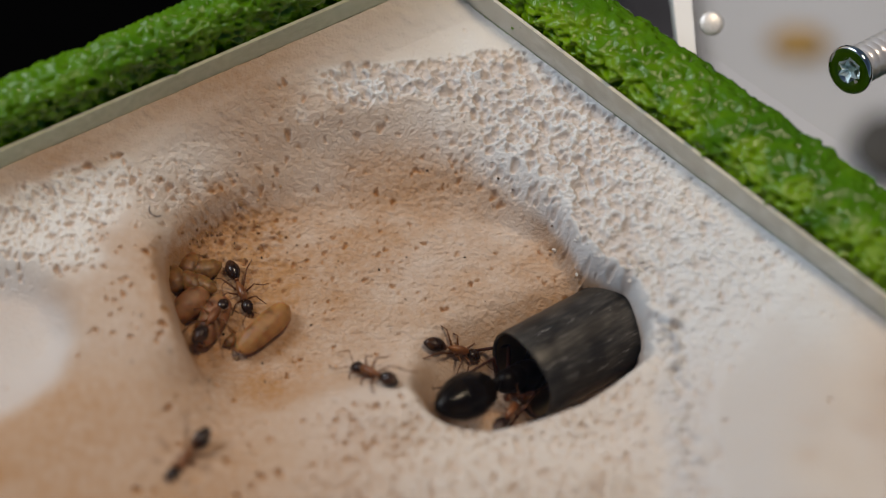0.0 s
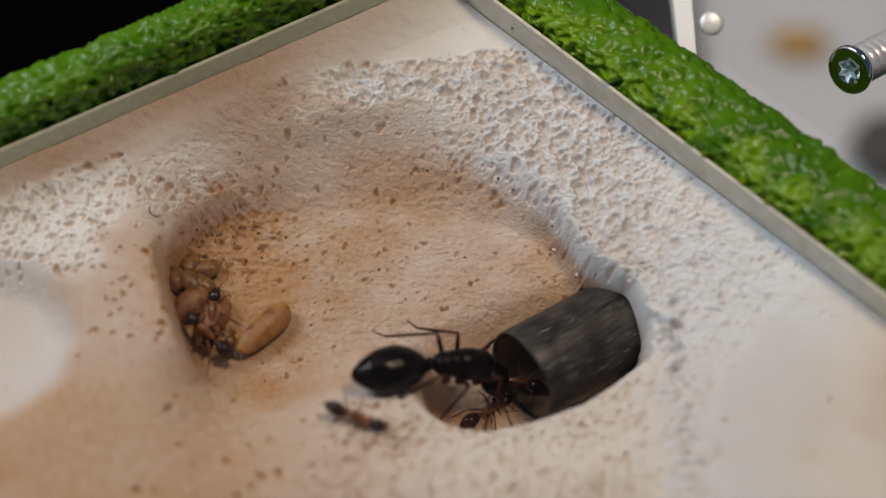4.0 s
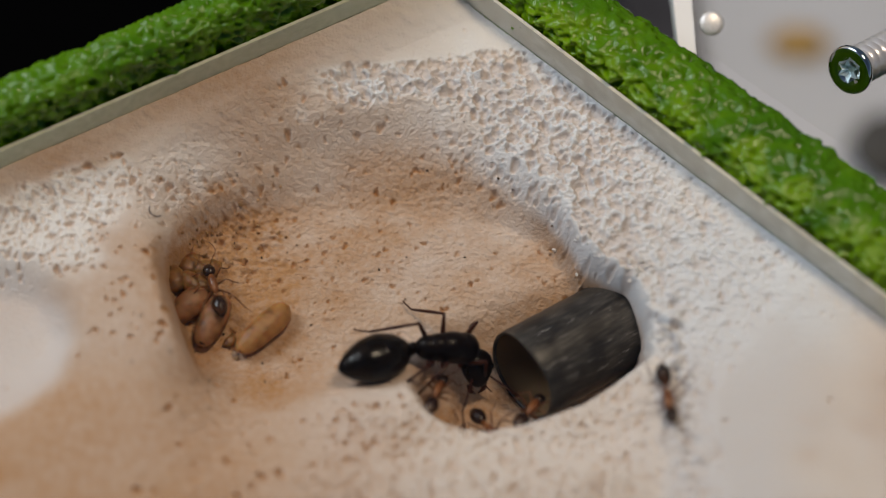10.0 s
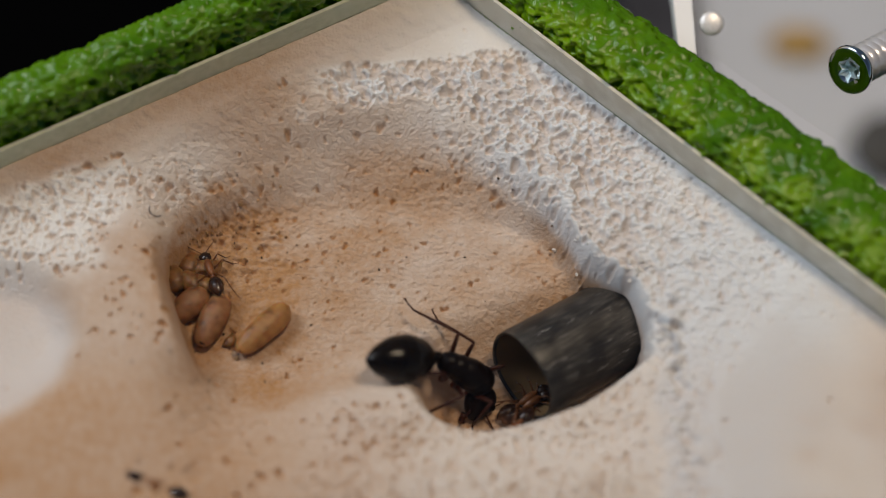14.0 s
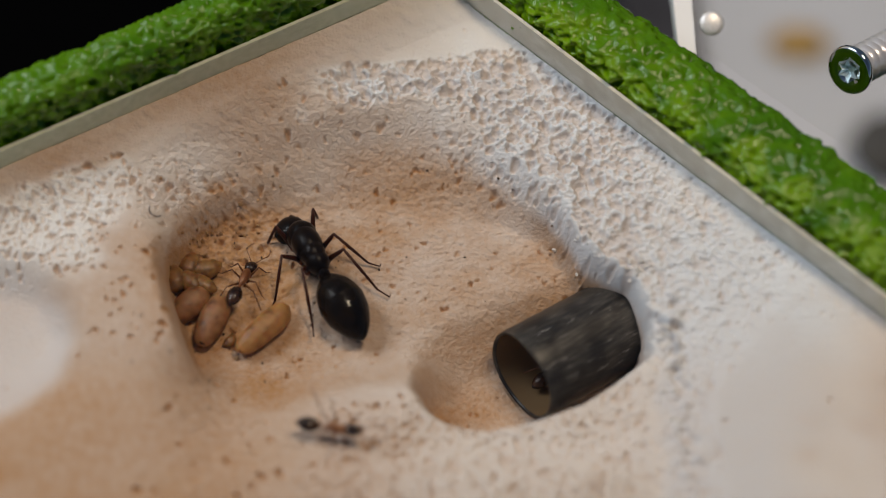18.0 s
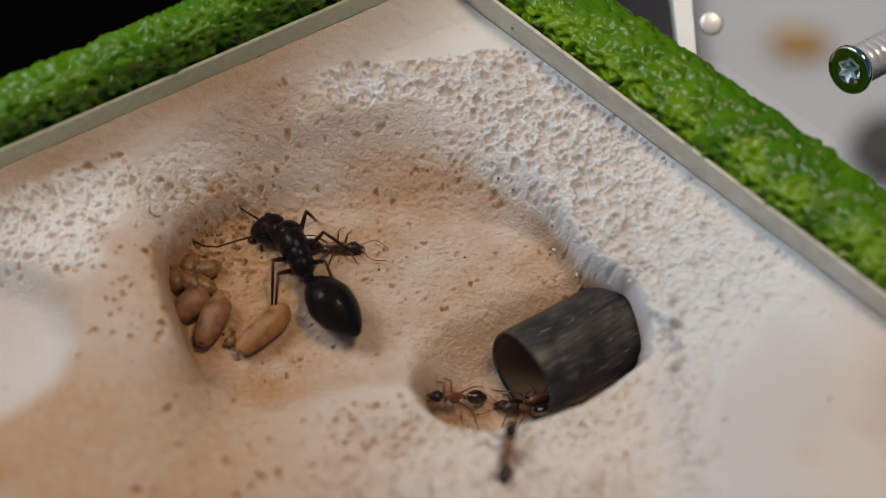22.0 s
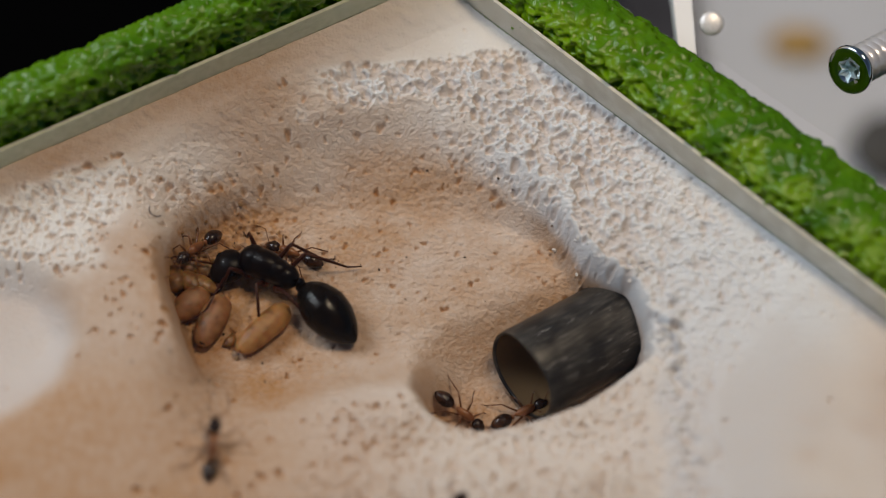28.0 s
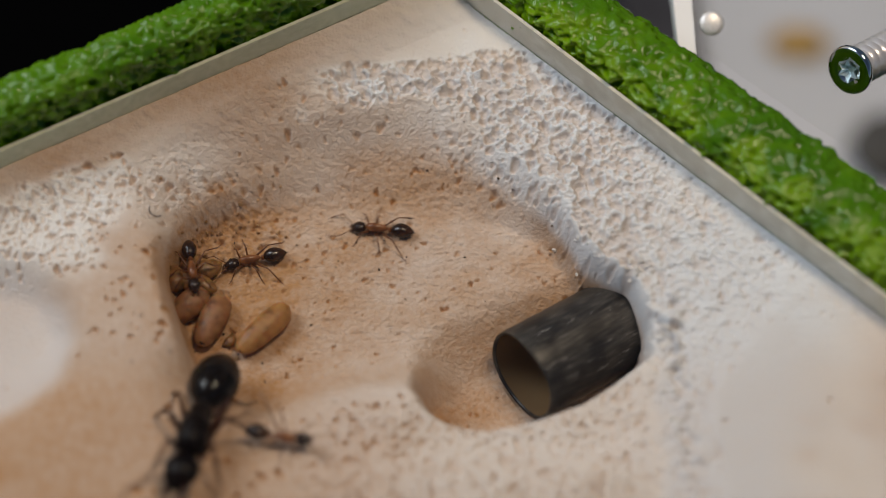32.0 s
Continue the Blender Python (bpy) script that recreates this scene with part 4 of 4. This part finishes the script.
        (32.0, at(-25.2, -19.7, -2.9, 261, 24))]
    walk(queen["thing"], rows)
    bends = [
        (0.0, 0, 35, 4, -5), (0.5, 0, 35, -8, -17), (1.0, 0, 35, 8, -10), (2.0, 0, 35, 15, -7), (2.5, 0, 35, 5, -7), (3.0, -18, 42, -15, -3),
        (3.5, -26, 40, 6, -9), (5.5, -91, 32, 7, -2), (6.0, -36, 46, -4, -6), (6.5, -36, 55, -28, 2), (7.0, -24, 47, -19, 2), (7.5, -45, 51, -20, -2),
        (8.0, 19, 6, -37, -7), (8.5, -6, 1, -37, -9), (9.0, -26, 30, -13, -8), (9.5, -72, 40, 12, -2), (10.0, -78, 31, 16, -2), (10.5, -5, 35, -7, -1),
        (11.0, -24, 44, -9, -2), (11.5, -31, 35, -20, -5), (12.0, 16, 5, -20, -4), (12.5, 7, 11, -23, -12), (13.0, -97, 42, 17, -5), (13.5, -47, 50, 14, -8),
        (14.0, -82, 30, 28, -1), (14.5, -62, 28, 30, -3), (16.5, 38, 5, -25, -6), (17.0, 63, 26, -9, -9), (17.5, 38, 27, -4, -2), (18.0, 30, 38, 3, -10),
        (18.5, 61, 33, -0, -7), (19.0, 45, 26, 2, -2), (19.5, 46, 10, 1, -1), (20.0, 54, 5, -5, 0), (20.5, 63, 13, -5, -4), (21.0, 43, 19, 4, 3),
        (21.5, 39, 16, 13, 4), (22.0, 60, 22, 15, 0), (22.5, 36, 30, 6, 3), (23.0, 10, 16, 17, -2), (23.5, 45, 41, 6, -6), (24.0, 55, 23, -14, 3),
        (24.5, 61, 19, -14, 2), (25.0, 21, -7, -21, -1), (25.5, 51, 12, -20, -4), (27.5, 64, 46, -1, -11), (28.0, 63, 14, -17, -8), (28.5, 63, 19, -29, 10),
        (29.0, 55, 12, -12, -16), (29.5, -5, 43, -21, -3), (30.0, 2, 47, -20, -0), (30.5, 24, 34, -24, -7), (31.0, 7, 32, -25, -0), (31.5, -12, 38, -8, 5),
        (32.0, -13, 23, -4, -2)]
    gait(queen, rows, bends)
    rows = [
        (0.0, at(-22.7, 0.1, -9.1, -68, 1)), (0.5, at(-22.7, 0.4, -8.9, -53, 3)), (1.0, at(-22.2, 2.2, -9.1, -11, -0)),
        (1.5, at(-21.1, 3.0, -9.0, 20, -0)), (2.0, at(-14.7, 0.1, -9.1, -28, 0)), (2.5, at(-13.9, -3.5, -9.1, -82, -0)),
        (3.0, at(-13.8, -5.0, -9.1, -101, 1)), (3.17, at(-12.9, -9.3, -6.1, -83, 0, 60)), (3.33, at(-12.0, -13.7, -3.1, -65, 0, 120)),
        (3.5, at(-11.1, -18.0, -0.1, -46, 0, 180)), (4.17, at(-9.2, -17.6, -2.2, -17, -8, 120)), (4.83, at(-7.3, -17.2, -4.4, 12, -17, 60)),
        (5.5, at(-5.4, -16.7, -6.6, 42, -25)), (6.0, at(-4.6, -16.2, -6.2, 48, -25)), (6.5, at(-3.0, -14.8, -7.1, 45, -25)),
        (7.0, at(-1.4, -15.2, -7.6, 36, -25)), (7.5, at(-0.1, -15.8, -6.0, 100, -25)), (7.75, at(0.5, -14.4, -9.2, 32, -25)),
        (8.0, at(1.1, -12.9, -12.4, -37, -24)), (8.5, at(0.1, -12.9, -11.9, -51, -25)), (8.75, at(-0.4, -13.0, -10.4, -93, 0)),
        (9.0, at(-1.0, -13.1, -8.8, -135, 25)), (9.5, at(-0.6, -13.4, -9.0, -132, 25)), (9.67, at(-0.7, -14.0, -8.3, -184, 8)),
        (9.83, at(-0.8, -14.5, -7.5, -236, -8)), (10.0, at(-1.0, -15.1, -6.8, -288, -25)), (10.17, at(-1.7, -16.0, -4.5, -241, -17, 60)),
        (10.33, at(-2.5, -16.8, -2.3, -193, -8, 120)), (10.5, at(-3.3, -17.7, -0.1, -146, 0, 180)), (11.0, at(-10.0, -20.3, -0.1, -170, 0, 180)),
        (11.5, at(-7.8, -19.3, -0.1, -171, 0, 180)), (12.0, at(-18.9, -23.4, -0.1, -171, 0, 180)), (12.5, at(-22.3, -26.3, -0.1, -162, 0, 180)),
        (13.0, at(-23.7, -29.0, -0.1, -197, 0, 180)), (14.0, at(-28.6, -27.2, -0.1, -201, 0, 180)), (14.5, at(-25.1, -27.3, -0.1, -199, 0, 180)),
        (16.5, at(-16.7, -18.5, -0.1, -239, 0, 180)), (17.0, at(-18.1, -16.4, -0.1, -252, 0, 180)), (17.17, at(-17.1, -15.3, -2.8, -276, 0, 120)),
        (17.33, at(-16.1, -14.3, -5.5, -300, 0, 60)), (17.5, at(-15.2, -13.2, -8.2, -323, 0)), (17.67, at(-14.3, -15.6, -5.5, -339, 0, 60)),
        (17.83, at(-13.4, -17.9, -2.8, -354, 0, 120)), (18.0, at(-12.5, -20.2, -0.1, -370, 0, 180)), (18.5, at(-16.4, -23.6, -0.1, -427, 0, 180)),
        (18.75, at(-15.8, -26.3, -0.1, -369, 0, 180)), (19.0, at(-15.2, -29.1, -0.1, -311, 0, 180)), (19.5, at(-10.3, -22.3, -0.1, -314, 0, 180)),
        (19.67, at(-6.8, -19.8, -2.6, -317, -8, 120)), (19.83, at(-3.3, -17.4, -5.1, -320, -17, 60)), (20.0, at(0.3, -14.9, -7.6, -323, -25)),
        (20.5, at(3.4, -17.2, -7.5, -325, -25)), (20.75, at(4.9, -14.4, -10.3, -271, -9)), (21.0, at(6.3, -11.5, -13.1, -217, 8)),
        (21.5, at(4.2, -9.7, -12.4, -220, 24)), (22.0, at(1.9, -12.4, -12.2, -171, 25)), (22.5, at(-4.2, -7.3, -9.3, -213, 2)),
        (23.0, at(-4.7, -6.2, -8.9, -222, -3)), (23.5, at(-7.4, -2.9, -9.1, -225, 0)), (24.0, at(-7.3, -0.7, -9.1, -251, 0)),
        (24.5, at(-8.5, -1.1, -9.1, -226, -0)), (25.0, at(-11.8, 1.5, -9.1, -203, -0)), (25.5, at(-13.7, 2.5, -9.1, -208, -0)),
        (27.5, at(-15.3, 3.3, -9.1, -184, 0)), (28.0, at(-15.9, 3.3, -9.1, -203, 1)), (28.5, at(-15.2, 2.7, -9.1, -173, -0)),
        (29.0, at(-15.5, 2.6, -9.1, -168, -0)), (29.5, at(-18.4, 2.6, -9.1, -144, -0)), (30.0, at(-19.3, 2.5, -9.1, -135, -1)),
        (30.5, at(-19.4, 2.3, -9.1, -145, -0)), (31.0, at(-19.9, 2.2, -9.1, -141, -1)), (31.5, at(-20.0, 2.9, -9.1, -169, -0)),
        (32.0, at(-20.2, 3.1, -9.1, -167, -0)),]
    walk(worker_a["thing"], rows)
    gait(worker_a, rows)
    rows = [
        (0.0, at(-25.6, -6.4, -6.7, 63, -12)), (1.0, at(-25.6, -6.2, -7.8, 74, 4)), (2.0, at(-25.4, -6.4, -8.0, 84, 19)),
        (3.0, at(-25.3, -6.4, -8.0, 77, 18)), (5.5, at(-25.0, -3.6, -6.6, 107, -0)), (6.0, at(-25.0, -3.3, -6.6, 111, 3)),
        (7.0, at(-24.8, -2.9, -6.7, 114, 3)), (8.0, at(-24.6, -2.7, -6.8, 105, -7)), (10.0, at(-24.7, -2.7, -6.7, 107, -4)),
        (13.0, at(-24.6, -2.7, -6.8, 105, -7)), (14.0, at(-25.2, -0.2, -7.7, 110, -17)), (14.5, at(-25.0, -0.9, -7.2, 108, -16)),
        (16.5, at(-25.4, -1.9, -7.6, 106, -13)), (17.0, at(-24.7, -1.8, -7.5, 97, -16)), (17.5, at(-22.1, -1.2, -8.0, 69, -13)),
        (18.0, at(-22.4, -1.3, -7.9, 70, -16)), (18.5, at(-22.5, -1.8, -7.5, 66, -18)), (19.0, at(-22.9, -1.4, -7.7, 73, -18)),
        (19.5, at(-22.8, -1.6, -7.7, 74, -16)), (20.0, at(-22.9, -0.3, -8.0, 77, -15)), (20.5, at(-22.7, 0.1, -8.1, 74, -13)),
        (21.0, at(-20.5, 1.9, -9.1, 65, 1)), (21.5, at(-13.4, 5.0, -9.1, 19, 0)), (22.0, at(-13.2, 4.5, -9.1, -1, -0)),
        (22.25, at(-14.1, 4.6, -9.1, 36, -0)), (22.5, at(-15.0, 4.7, -9.1, 73, -0)), (22.75, at(-14.8, 4.3, -9.1, 113, 0)),
        (23.0, at(-14.5, 3.8, -9.1, 154, 1)), (23.5, at(-14.1, 4.2, -9.1, 152, 1)), (24.0, at(-13.4, 5.3, -9.1, 167, -0)),
        (24.5, at(-16.3, 7.6, -9.1, 190, -0)), (25.0, at(-19.6, 6.8, -9.1, 191, -0)), (25.5, at(-23.0, 6.6, -8.4, 199, 10)),
        (27.5, at(-26.6, 3.7, -6.1, 207, 25)), (28.0, at(-26.7, 3.7, -7.4, 229, 25)), (28.5, at(-27.4, 1.9, -6.2, 241, 25)),
        (29.0, at(-28.5, 1.4, -6.2, 250, 25)), (29.5, at(-28.1, 1.6, -6.6, 251, 25)), (30.0, at(-28.1, 1.9, -7.1, 266, 12)),
        (30.5, at(-27.8, 1.7, -7.7, 262, 22)), (31.0, at(-27.9, 1.6, -7.3, 270, 15)), (31.5, at(-27.9, 1.5, -7.7, 262, 22)),
        (32.0, at(-27.7, 1.5, -7.1, 280, 12)),]
    walk(worker_b["thing"], rows)
    gait(worker_b, rows)
    rows = [
        (0.0, at(-6.6, -12.8, -5.9, 145, -25)), (0.5, at(-10.6, -10.2, -7.3, 134, -18)), (1.0, at(-16.9, -8.5, -7.9, 164, 20)),
        (1.5, at(-17.0, -8.6, -7.9, 155, 19)), (2.0, at(-17.0, -8.5, -7.8, 153, 20)), (2.5, at(-18.0, -9.4, -9.1, 187, -1)),
        (3.0, at(-21.2, -12.4, -7.6, 211, 24)), (3.5, at(-23.2, -10.4, -7.5, 156, 25)), (5.5, at(-28.7, -3.7, -4.4, 120, 25)),
        (6.0, at(-28.5, -4.0, -4.7, 103, 3)), (6.5, at(-28.7, -0.9, -5.4, 92, -8)), (7.0, at(-28.9, 1.5, -3.9, 74, -19)),
        (7.5, at(-27.8, 6.5, -3.7, 57, -1)), (8.0, at(-14.1, 11.6, -7.3, 25, 11)), (8.5, at(-10.5, 14.5, -5.3, 25, 16)),
        (9.0, at(6.1, 9.7, -5.8, -10, 25)), (9.17, at(10.4, 7.0, -3.9, -20, 17, 60)), (9.33, at(14.6, 4.3, -2.0, -29, 8, 120)),
        (9.5, at(18.9, 1.6, -0.1, -38, 0, 180)), (10.0, at(23.4, -15.8, -0.1, -83, 0, 180)), (10.5, at(23.4, -23.7, -0.1, -70, 0, 180)),
        (11.0, at(24.0, -31.2, -0.1, -103, 0, 180)), (11.5, at(20.0, -32.7, -0.1, -138, 0, 180)), (12.0, at(16.0, -34.1, -0.1, -173, 0, 180)),
        (12.5, at(17.6, -32.2, -0.1, -241, 0, 180)), (13.0, at(12.2, -21.7, -0.1, -231, 0, 180)), (13.17, at(11.2, -20.6, -2.5, -237, -8, 120)),
        (13.33, at(10.2, -19.5, -5.0, -244, -17, 60)), (13.5, at(9.1, -18.4, -7.5, -251, -25)), (13.75, at(8.7, -15.6, -10.5, -288, -13)),
        (14.0, at(8.3, -12.8, -13.5, -325, -0)), (14.5, at(8.3, -13.0, -13.5, -316, -0)), (16.5, at(9.0, -11.0, -13.5, -323, 1)),
        (17.5, at(11.9, -8.5, -13.5, -324, -0)), (18.5, at(12.1, -9.2, -14.0, -318, 0)), (19.0, at(11.6, -9.6, -13.9, -313, 0)),
        (19.33, at(9.3, -12.5, -13.5, -262, 0)), (19.67, at(9.0, -12.9, -13.5, -211, 0)), (20.0, at(8.7, -13.4, -13.5, -160, 0)),
        (21.0, at(5.0, -14.8, -13.5, -178, -0)), (21.33, at(6.4, -14.0, -13.5, -232, -0)), (21.67, at(7.8, -13.2, -13.5, -287, -1)),
        (22.0, at(9.1, -12.5, -13.5, -341, -1)), (23.0, at(10.5, -9.5, -13.5, -329, -1)), (25.0, at(13.8, -7.0, -13.5, -328, 1)),
        (27.5, at(8.9, -12.2, -13.5, -329, -1)), (28.0, at(7.8, -14.1, -13.5, -333, -0)), (29.0, at(9.3, -13.0, -13.5, -310, -0)),
        (29.5, at(9.6, -12.3, -13.5, -274, -0)), (30.0, at(9.9, -11.5, -13.5, -237, -0)), (30.5, at(8.1, -8.8, -13.4, -169, 3)),
        (30.75, at(6.1, -6.8, -12.2, -214, 14)), (31.0, at(4.1, -4.7, -11.1, -259, 24)), (31.5, at(1.6, 4.8, -9.1, -233, 1)),
        (32.0, at(-6.1, 6.6, -9.1, -187, -0)),]
    walk(worker_c["thing"], rows)
    gait(worker_c, rows)
    rows = [
        (0.0, at(0.1, -7.3, -10.3, -3, -25)), (0.5, at(-0.2, -6.6, -9.9, 4, -17)), (1.0, at(-0.3, -6.8, -9.9, 5, -18)),
        (1.5, at(1.6, -6.9, -10.5, 0, -22)), (2.0, at(2.3, -6.6, -10.6, 4, -20)), (2.5, at(3.6, -6.9, -11.3, -6, -24)),
        (3.0, at(4.0, -7.7, -12.0, -0, -20)), (3.5, at(6.1, -8.6, -12.9, -14, -11)), (5.5, at(7.7, -13.5, -13.5, 35, -0)),
        (6.0, at(7.6, -13.6, -13.5, 36, 0)), (6.5, at(6.4, -15.2, -10.5, 72, -12)), (7.0, at(5.3, -16.8, -7.5, 107, -25)),
        (7.5, at(4.4, -16.0, -7.3, 101, -25)), (8.0, at(5.2, -16.5, -7.5, 65, -25)), (8.25, at(4.2, -16.3, -8.4, 5, 0)),
        (8.5, at(3.3, -16.2, -9.3, -55, 25)), (8.75, at(2.8, -14.5, -11.4, -3, 12)), (9.0, at(2.4, -12.8, -13.5, 49, -0)),
        (9.5, at(3.4, -12.2, -13.5, 52, 0)), (9.75, at(4.0, -14.7, -11.4, -3, 13)), (10.0, at(4.7, -17.2, -9.3, -59, 25)),
        (10.5, at(4.8, -17.7, -8.4, -2, 0)), (11.0, at(4.9, -18.2, -7.5, 54, -25)), (12.0, at(5.9, -17.9, -7.5, 122, -25)),
        (12.5, at(5.7, -17.2, -7.5, 118, -25)), (13.0, at(4.7, -19.7, -3.4, 173, -2)), (14.0, at(8.0, -17.0, -9.3, 235, 25)),
        (14.5, at(8.5, -16.5, -9.3, 234, 25)), (15.17, at(9.2, -14.5, -10.7, 288, 17)), (15.83, at(9.9, -12.6, -12.1, 342, 9)),
        (16.5, at(10.6, -10.6, -13.5, 395, 1)), (18.0, at(16.2, -6.0, -14.9, 389, -0)), (20.0, at(11.2, -9.9, -13.5, 396, -0)),
        (20.17, at(11.8, -9.7, -13.5, 337, -0)), (20.33, at(12.3, -9.6, -13.5, 279, 0)), (20.5, at(12.8, -9.4, -13.5, 221, 0)),
        (20.67, at(11.4, -14.1, -9.0, 179, 0, 60)), (20.83, at(10.0, -18.9, -4.5, 137, 0, 120)), (21.0, at(8.7, -23.6, -0.1, 96, 0, 180)),
        (21.5, at(13.4, -18.7, -0.1, 81, 0, 180)), (22.0, at(6.6, -24.0, -0.1, 82, 0, 180)), (22.17, at(6.6, -24.2, -0.1, 22, 0, 180)),
        (22.33, at(6.6, -24.3, -0.1, -37, 0, 180)), (22.5, at(6.5, -24.5, -0.1, -97, 0, 180)), (23.0, at(5.9, -31.6, -0.1, -97, 0, 180)),
        (27.5, at(2.6, -33.7, -0.1, -148, 0, 180)), (28.5, at(-1.9, -26.0, -0.1, -107, 0, 180)), (29.0, at(-3.5, -30.8, -0.1, -122, 0, 180)),
        (32.0, at(-5.3, -33.6, -0.1, -110, 0, 180)),]
    walk(worker_d["thing"], rows)
    gait(worker_d, rows)
    rows = [
        (0.0, at(6.6, -17.1, -7.5, 61, -25)), (0.33, at(6.9, -18.3, -5.0, 79, -17, 60)), (0.67, at(7.2, -19.6, -2.5, 97, -8, 120)),
        (1.0, at(7.4, -20.8, -0.1, 115, 0, 180)), (1.17, at(7.1, -20.2, -2.5, 109, -8, 120)), (1.33, at(6.8, -19.5, -5.0, 103, -17, 60)),
        (1.5, at(6.5, -18.8, -7.5, 97, -25)), (2.0, at(5.2, -16.4, -7.5, 64, -25)), (3.0, at(5.9, -13.7, -13.5, 42, -0)),
        (3.5, at(5.0, -13.8, -13.5, 39, -0)), (5.5, at(3.6, -14.0, -13.5, 22, 1)), (6.0, at(3.5, -16.9, -7.5, 52, -25)),
        (6.17, at(3.3, -18.4, -5.0, 74, -17, 60)), (6.33, at(3.0, -19.8, -2.5, 95, -8, 120)), (6.5, at(2.8, -21.3, -0.1, 117, 0, 180)),
        (7.0, at(8.5, -21.7, -0.1, 117, 0, 180)), (7.17, at(8.1, -20.8, -2.5, 113, -8, 120)), (7.33, at(7.7, -19.8, -5.0, 108, -17, 60)),
        (7.5, at(7.3, -18.8, -7.5, 103, -25)), (8.0, at(1.2, -16.3, -6.8, 101, -25)), (8.5, at(4.8, -15.3, -10.1, 64, -12)),
        (9.0, at(8.4, -14.2, -13.5, 28, 1)), (10.0, at(8.8, -16.7, -7.5, 59, -25)), (11.0, at(9.0, -13.9, -13.5, 36, -0)),
        (12.0, at(8.1, -17.1, -7.5, 60, -25)), (13.0, at(7.8, -17.2, -7.5, 58, -25)), (14.0, at(8.7, -13.3, -13.5, 36, -0)),
        (14.5, at(9.0, -12.9, -13.5, 36, -0)), (15.33, at(12.6, -9.7, -14.2, 95, 4)), (16.17, at(16.3, -6.5, -15.0, 155, 8)),
        (17.0, at(19.9, -3.3, -15.7, 215, 12)), (21.0, at(19.9, -3.3, -15.7, 215, 12)), (22.0, at(9.7, -13.3, -13.5, 170, 0)),
        (23.0, at(19.9, -3.3, -15.7, 215, 12)), (25.5, at(19.9, -3.3, -15.7, 215, 12)), (26.5, at(12.3, -8.8, -14.6, 283, 6)),
        (27.5, at(4.8, -14.3, -13.5, 351, -0)), (28.0, at(1.1, -13.3, -12.5, 328, -20)), (28.5, at(6.1, -14.0, -13.5, 378, 0)),
        (29.0, at(11.0, -9.2, -14.0, 401, -0)), (29.33, at(11.9, -8.7, -14.2, 459, 4)), (29.67, at(15.9, -6.0, -15.0, 517, 8)),
        (30.0, at(19.9, -3.3, -15.7, 575, 12)), (32.0, at(19.9, -3.3, -15.7, 575, 12)),]
    walk(worker_e["thing"], rows)
    gait(worker_e, rows)
    rows = [
        (0.0, at(-26.0, -22.8, -0.1, -124, 0, 180)), (0.5, at(-25.0, -26.4, -0.1, -109, 0, 180)), (1.0, at(-25.3, -30.4, -0.1, -84, 0, 180)),
        (2.0, at(-23.2, -32.5, -0.1, -42, 0, 180)), (3.0, at(-21.2, -34.5, -0.1, -0, 0, 180)), (6.0, at(-14.9, -34.5, -0.1, 0, 0, 180)),
        (6.5, at(-10.1, -32.6, -0.1, 31, 0, 180)), (7.0, at(-6.1, -27.4, -0.1, 5, 0, 180)), (7.5, at(-2.2, -28.9, -0.1, -7, 0, 180)),
        (8.0, at(0.9, -32.5, -0.1, -49, 0, 180)), (10.0, at(-6.7, -34.0, -0.1, -115, 0, 180)), (12.0, at(-14.3, -35.4, -0.1, -180, 0, 180)),
        (18.0, at(-27.6, -35.2, -0.1, -195, 0, 180)), (18.5, at(-25.6, -30.2, -0.1, -259, 0, 180)), (19.0, at(-27.6, -30.1, -0.1, -282, 0, 180)),
        (19.5, at(-28.4, -30.1, -0.1, -225, 0, 180)), (20.5, at(-32.7, -26.4, -0.1, -244, 0, 180)), (20.67, at(-32.8, -26.5, -0.1, -194, 0, 180)),
        (20.83, at(-32.9, -26.6, -0.1, -144, 0, 180)), (21.0, at(-33.1, -26.7, -0.1, -94, 0, 180)), (22.0, at(-32.9, -31.4, -0.1, -80, 0, 180)),
        (24.0, at(-30.1, -33.2, -0.1, -20, 0, 180)), (26.0, at(-27.3, -35.0, -0.1, 39, 0, 180)), (27.5, at(-26.2, -29.7, -0.1, 83, 0, 180)),
        (28.0, at(-24.0, -23.6, -0.1, 86, 0, 180)), (28.5, at(-24.1, -17.6, -0.1, 89, 0, 180)), (29.0, at(-23.8, -16.0, -0.1, 95, 0, 180)),
        (29.5, at(-22.9, -18.9, -0.1, 54, 0, 180)), (30.0, at(-20.8, -18.0, -0.1, 52, 0, 180)), (30.5, at(-19.5, -17.9, -0.1, 53, 0, 180)),
        (31.0, at(-19.9, -16.8, -0.1, 68, 0, 180)), (31.5, at(-16.2, -19.3, -0.1, 22, 0, 180)), (32.0, at(-17.8, -21.1, -0.1, -12, 0, 180)),]
    walk(worker_f["thing"], rows)
    gait(worker_f, rows)


motions()
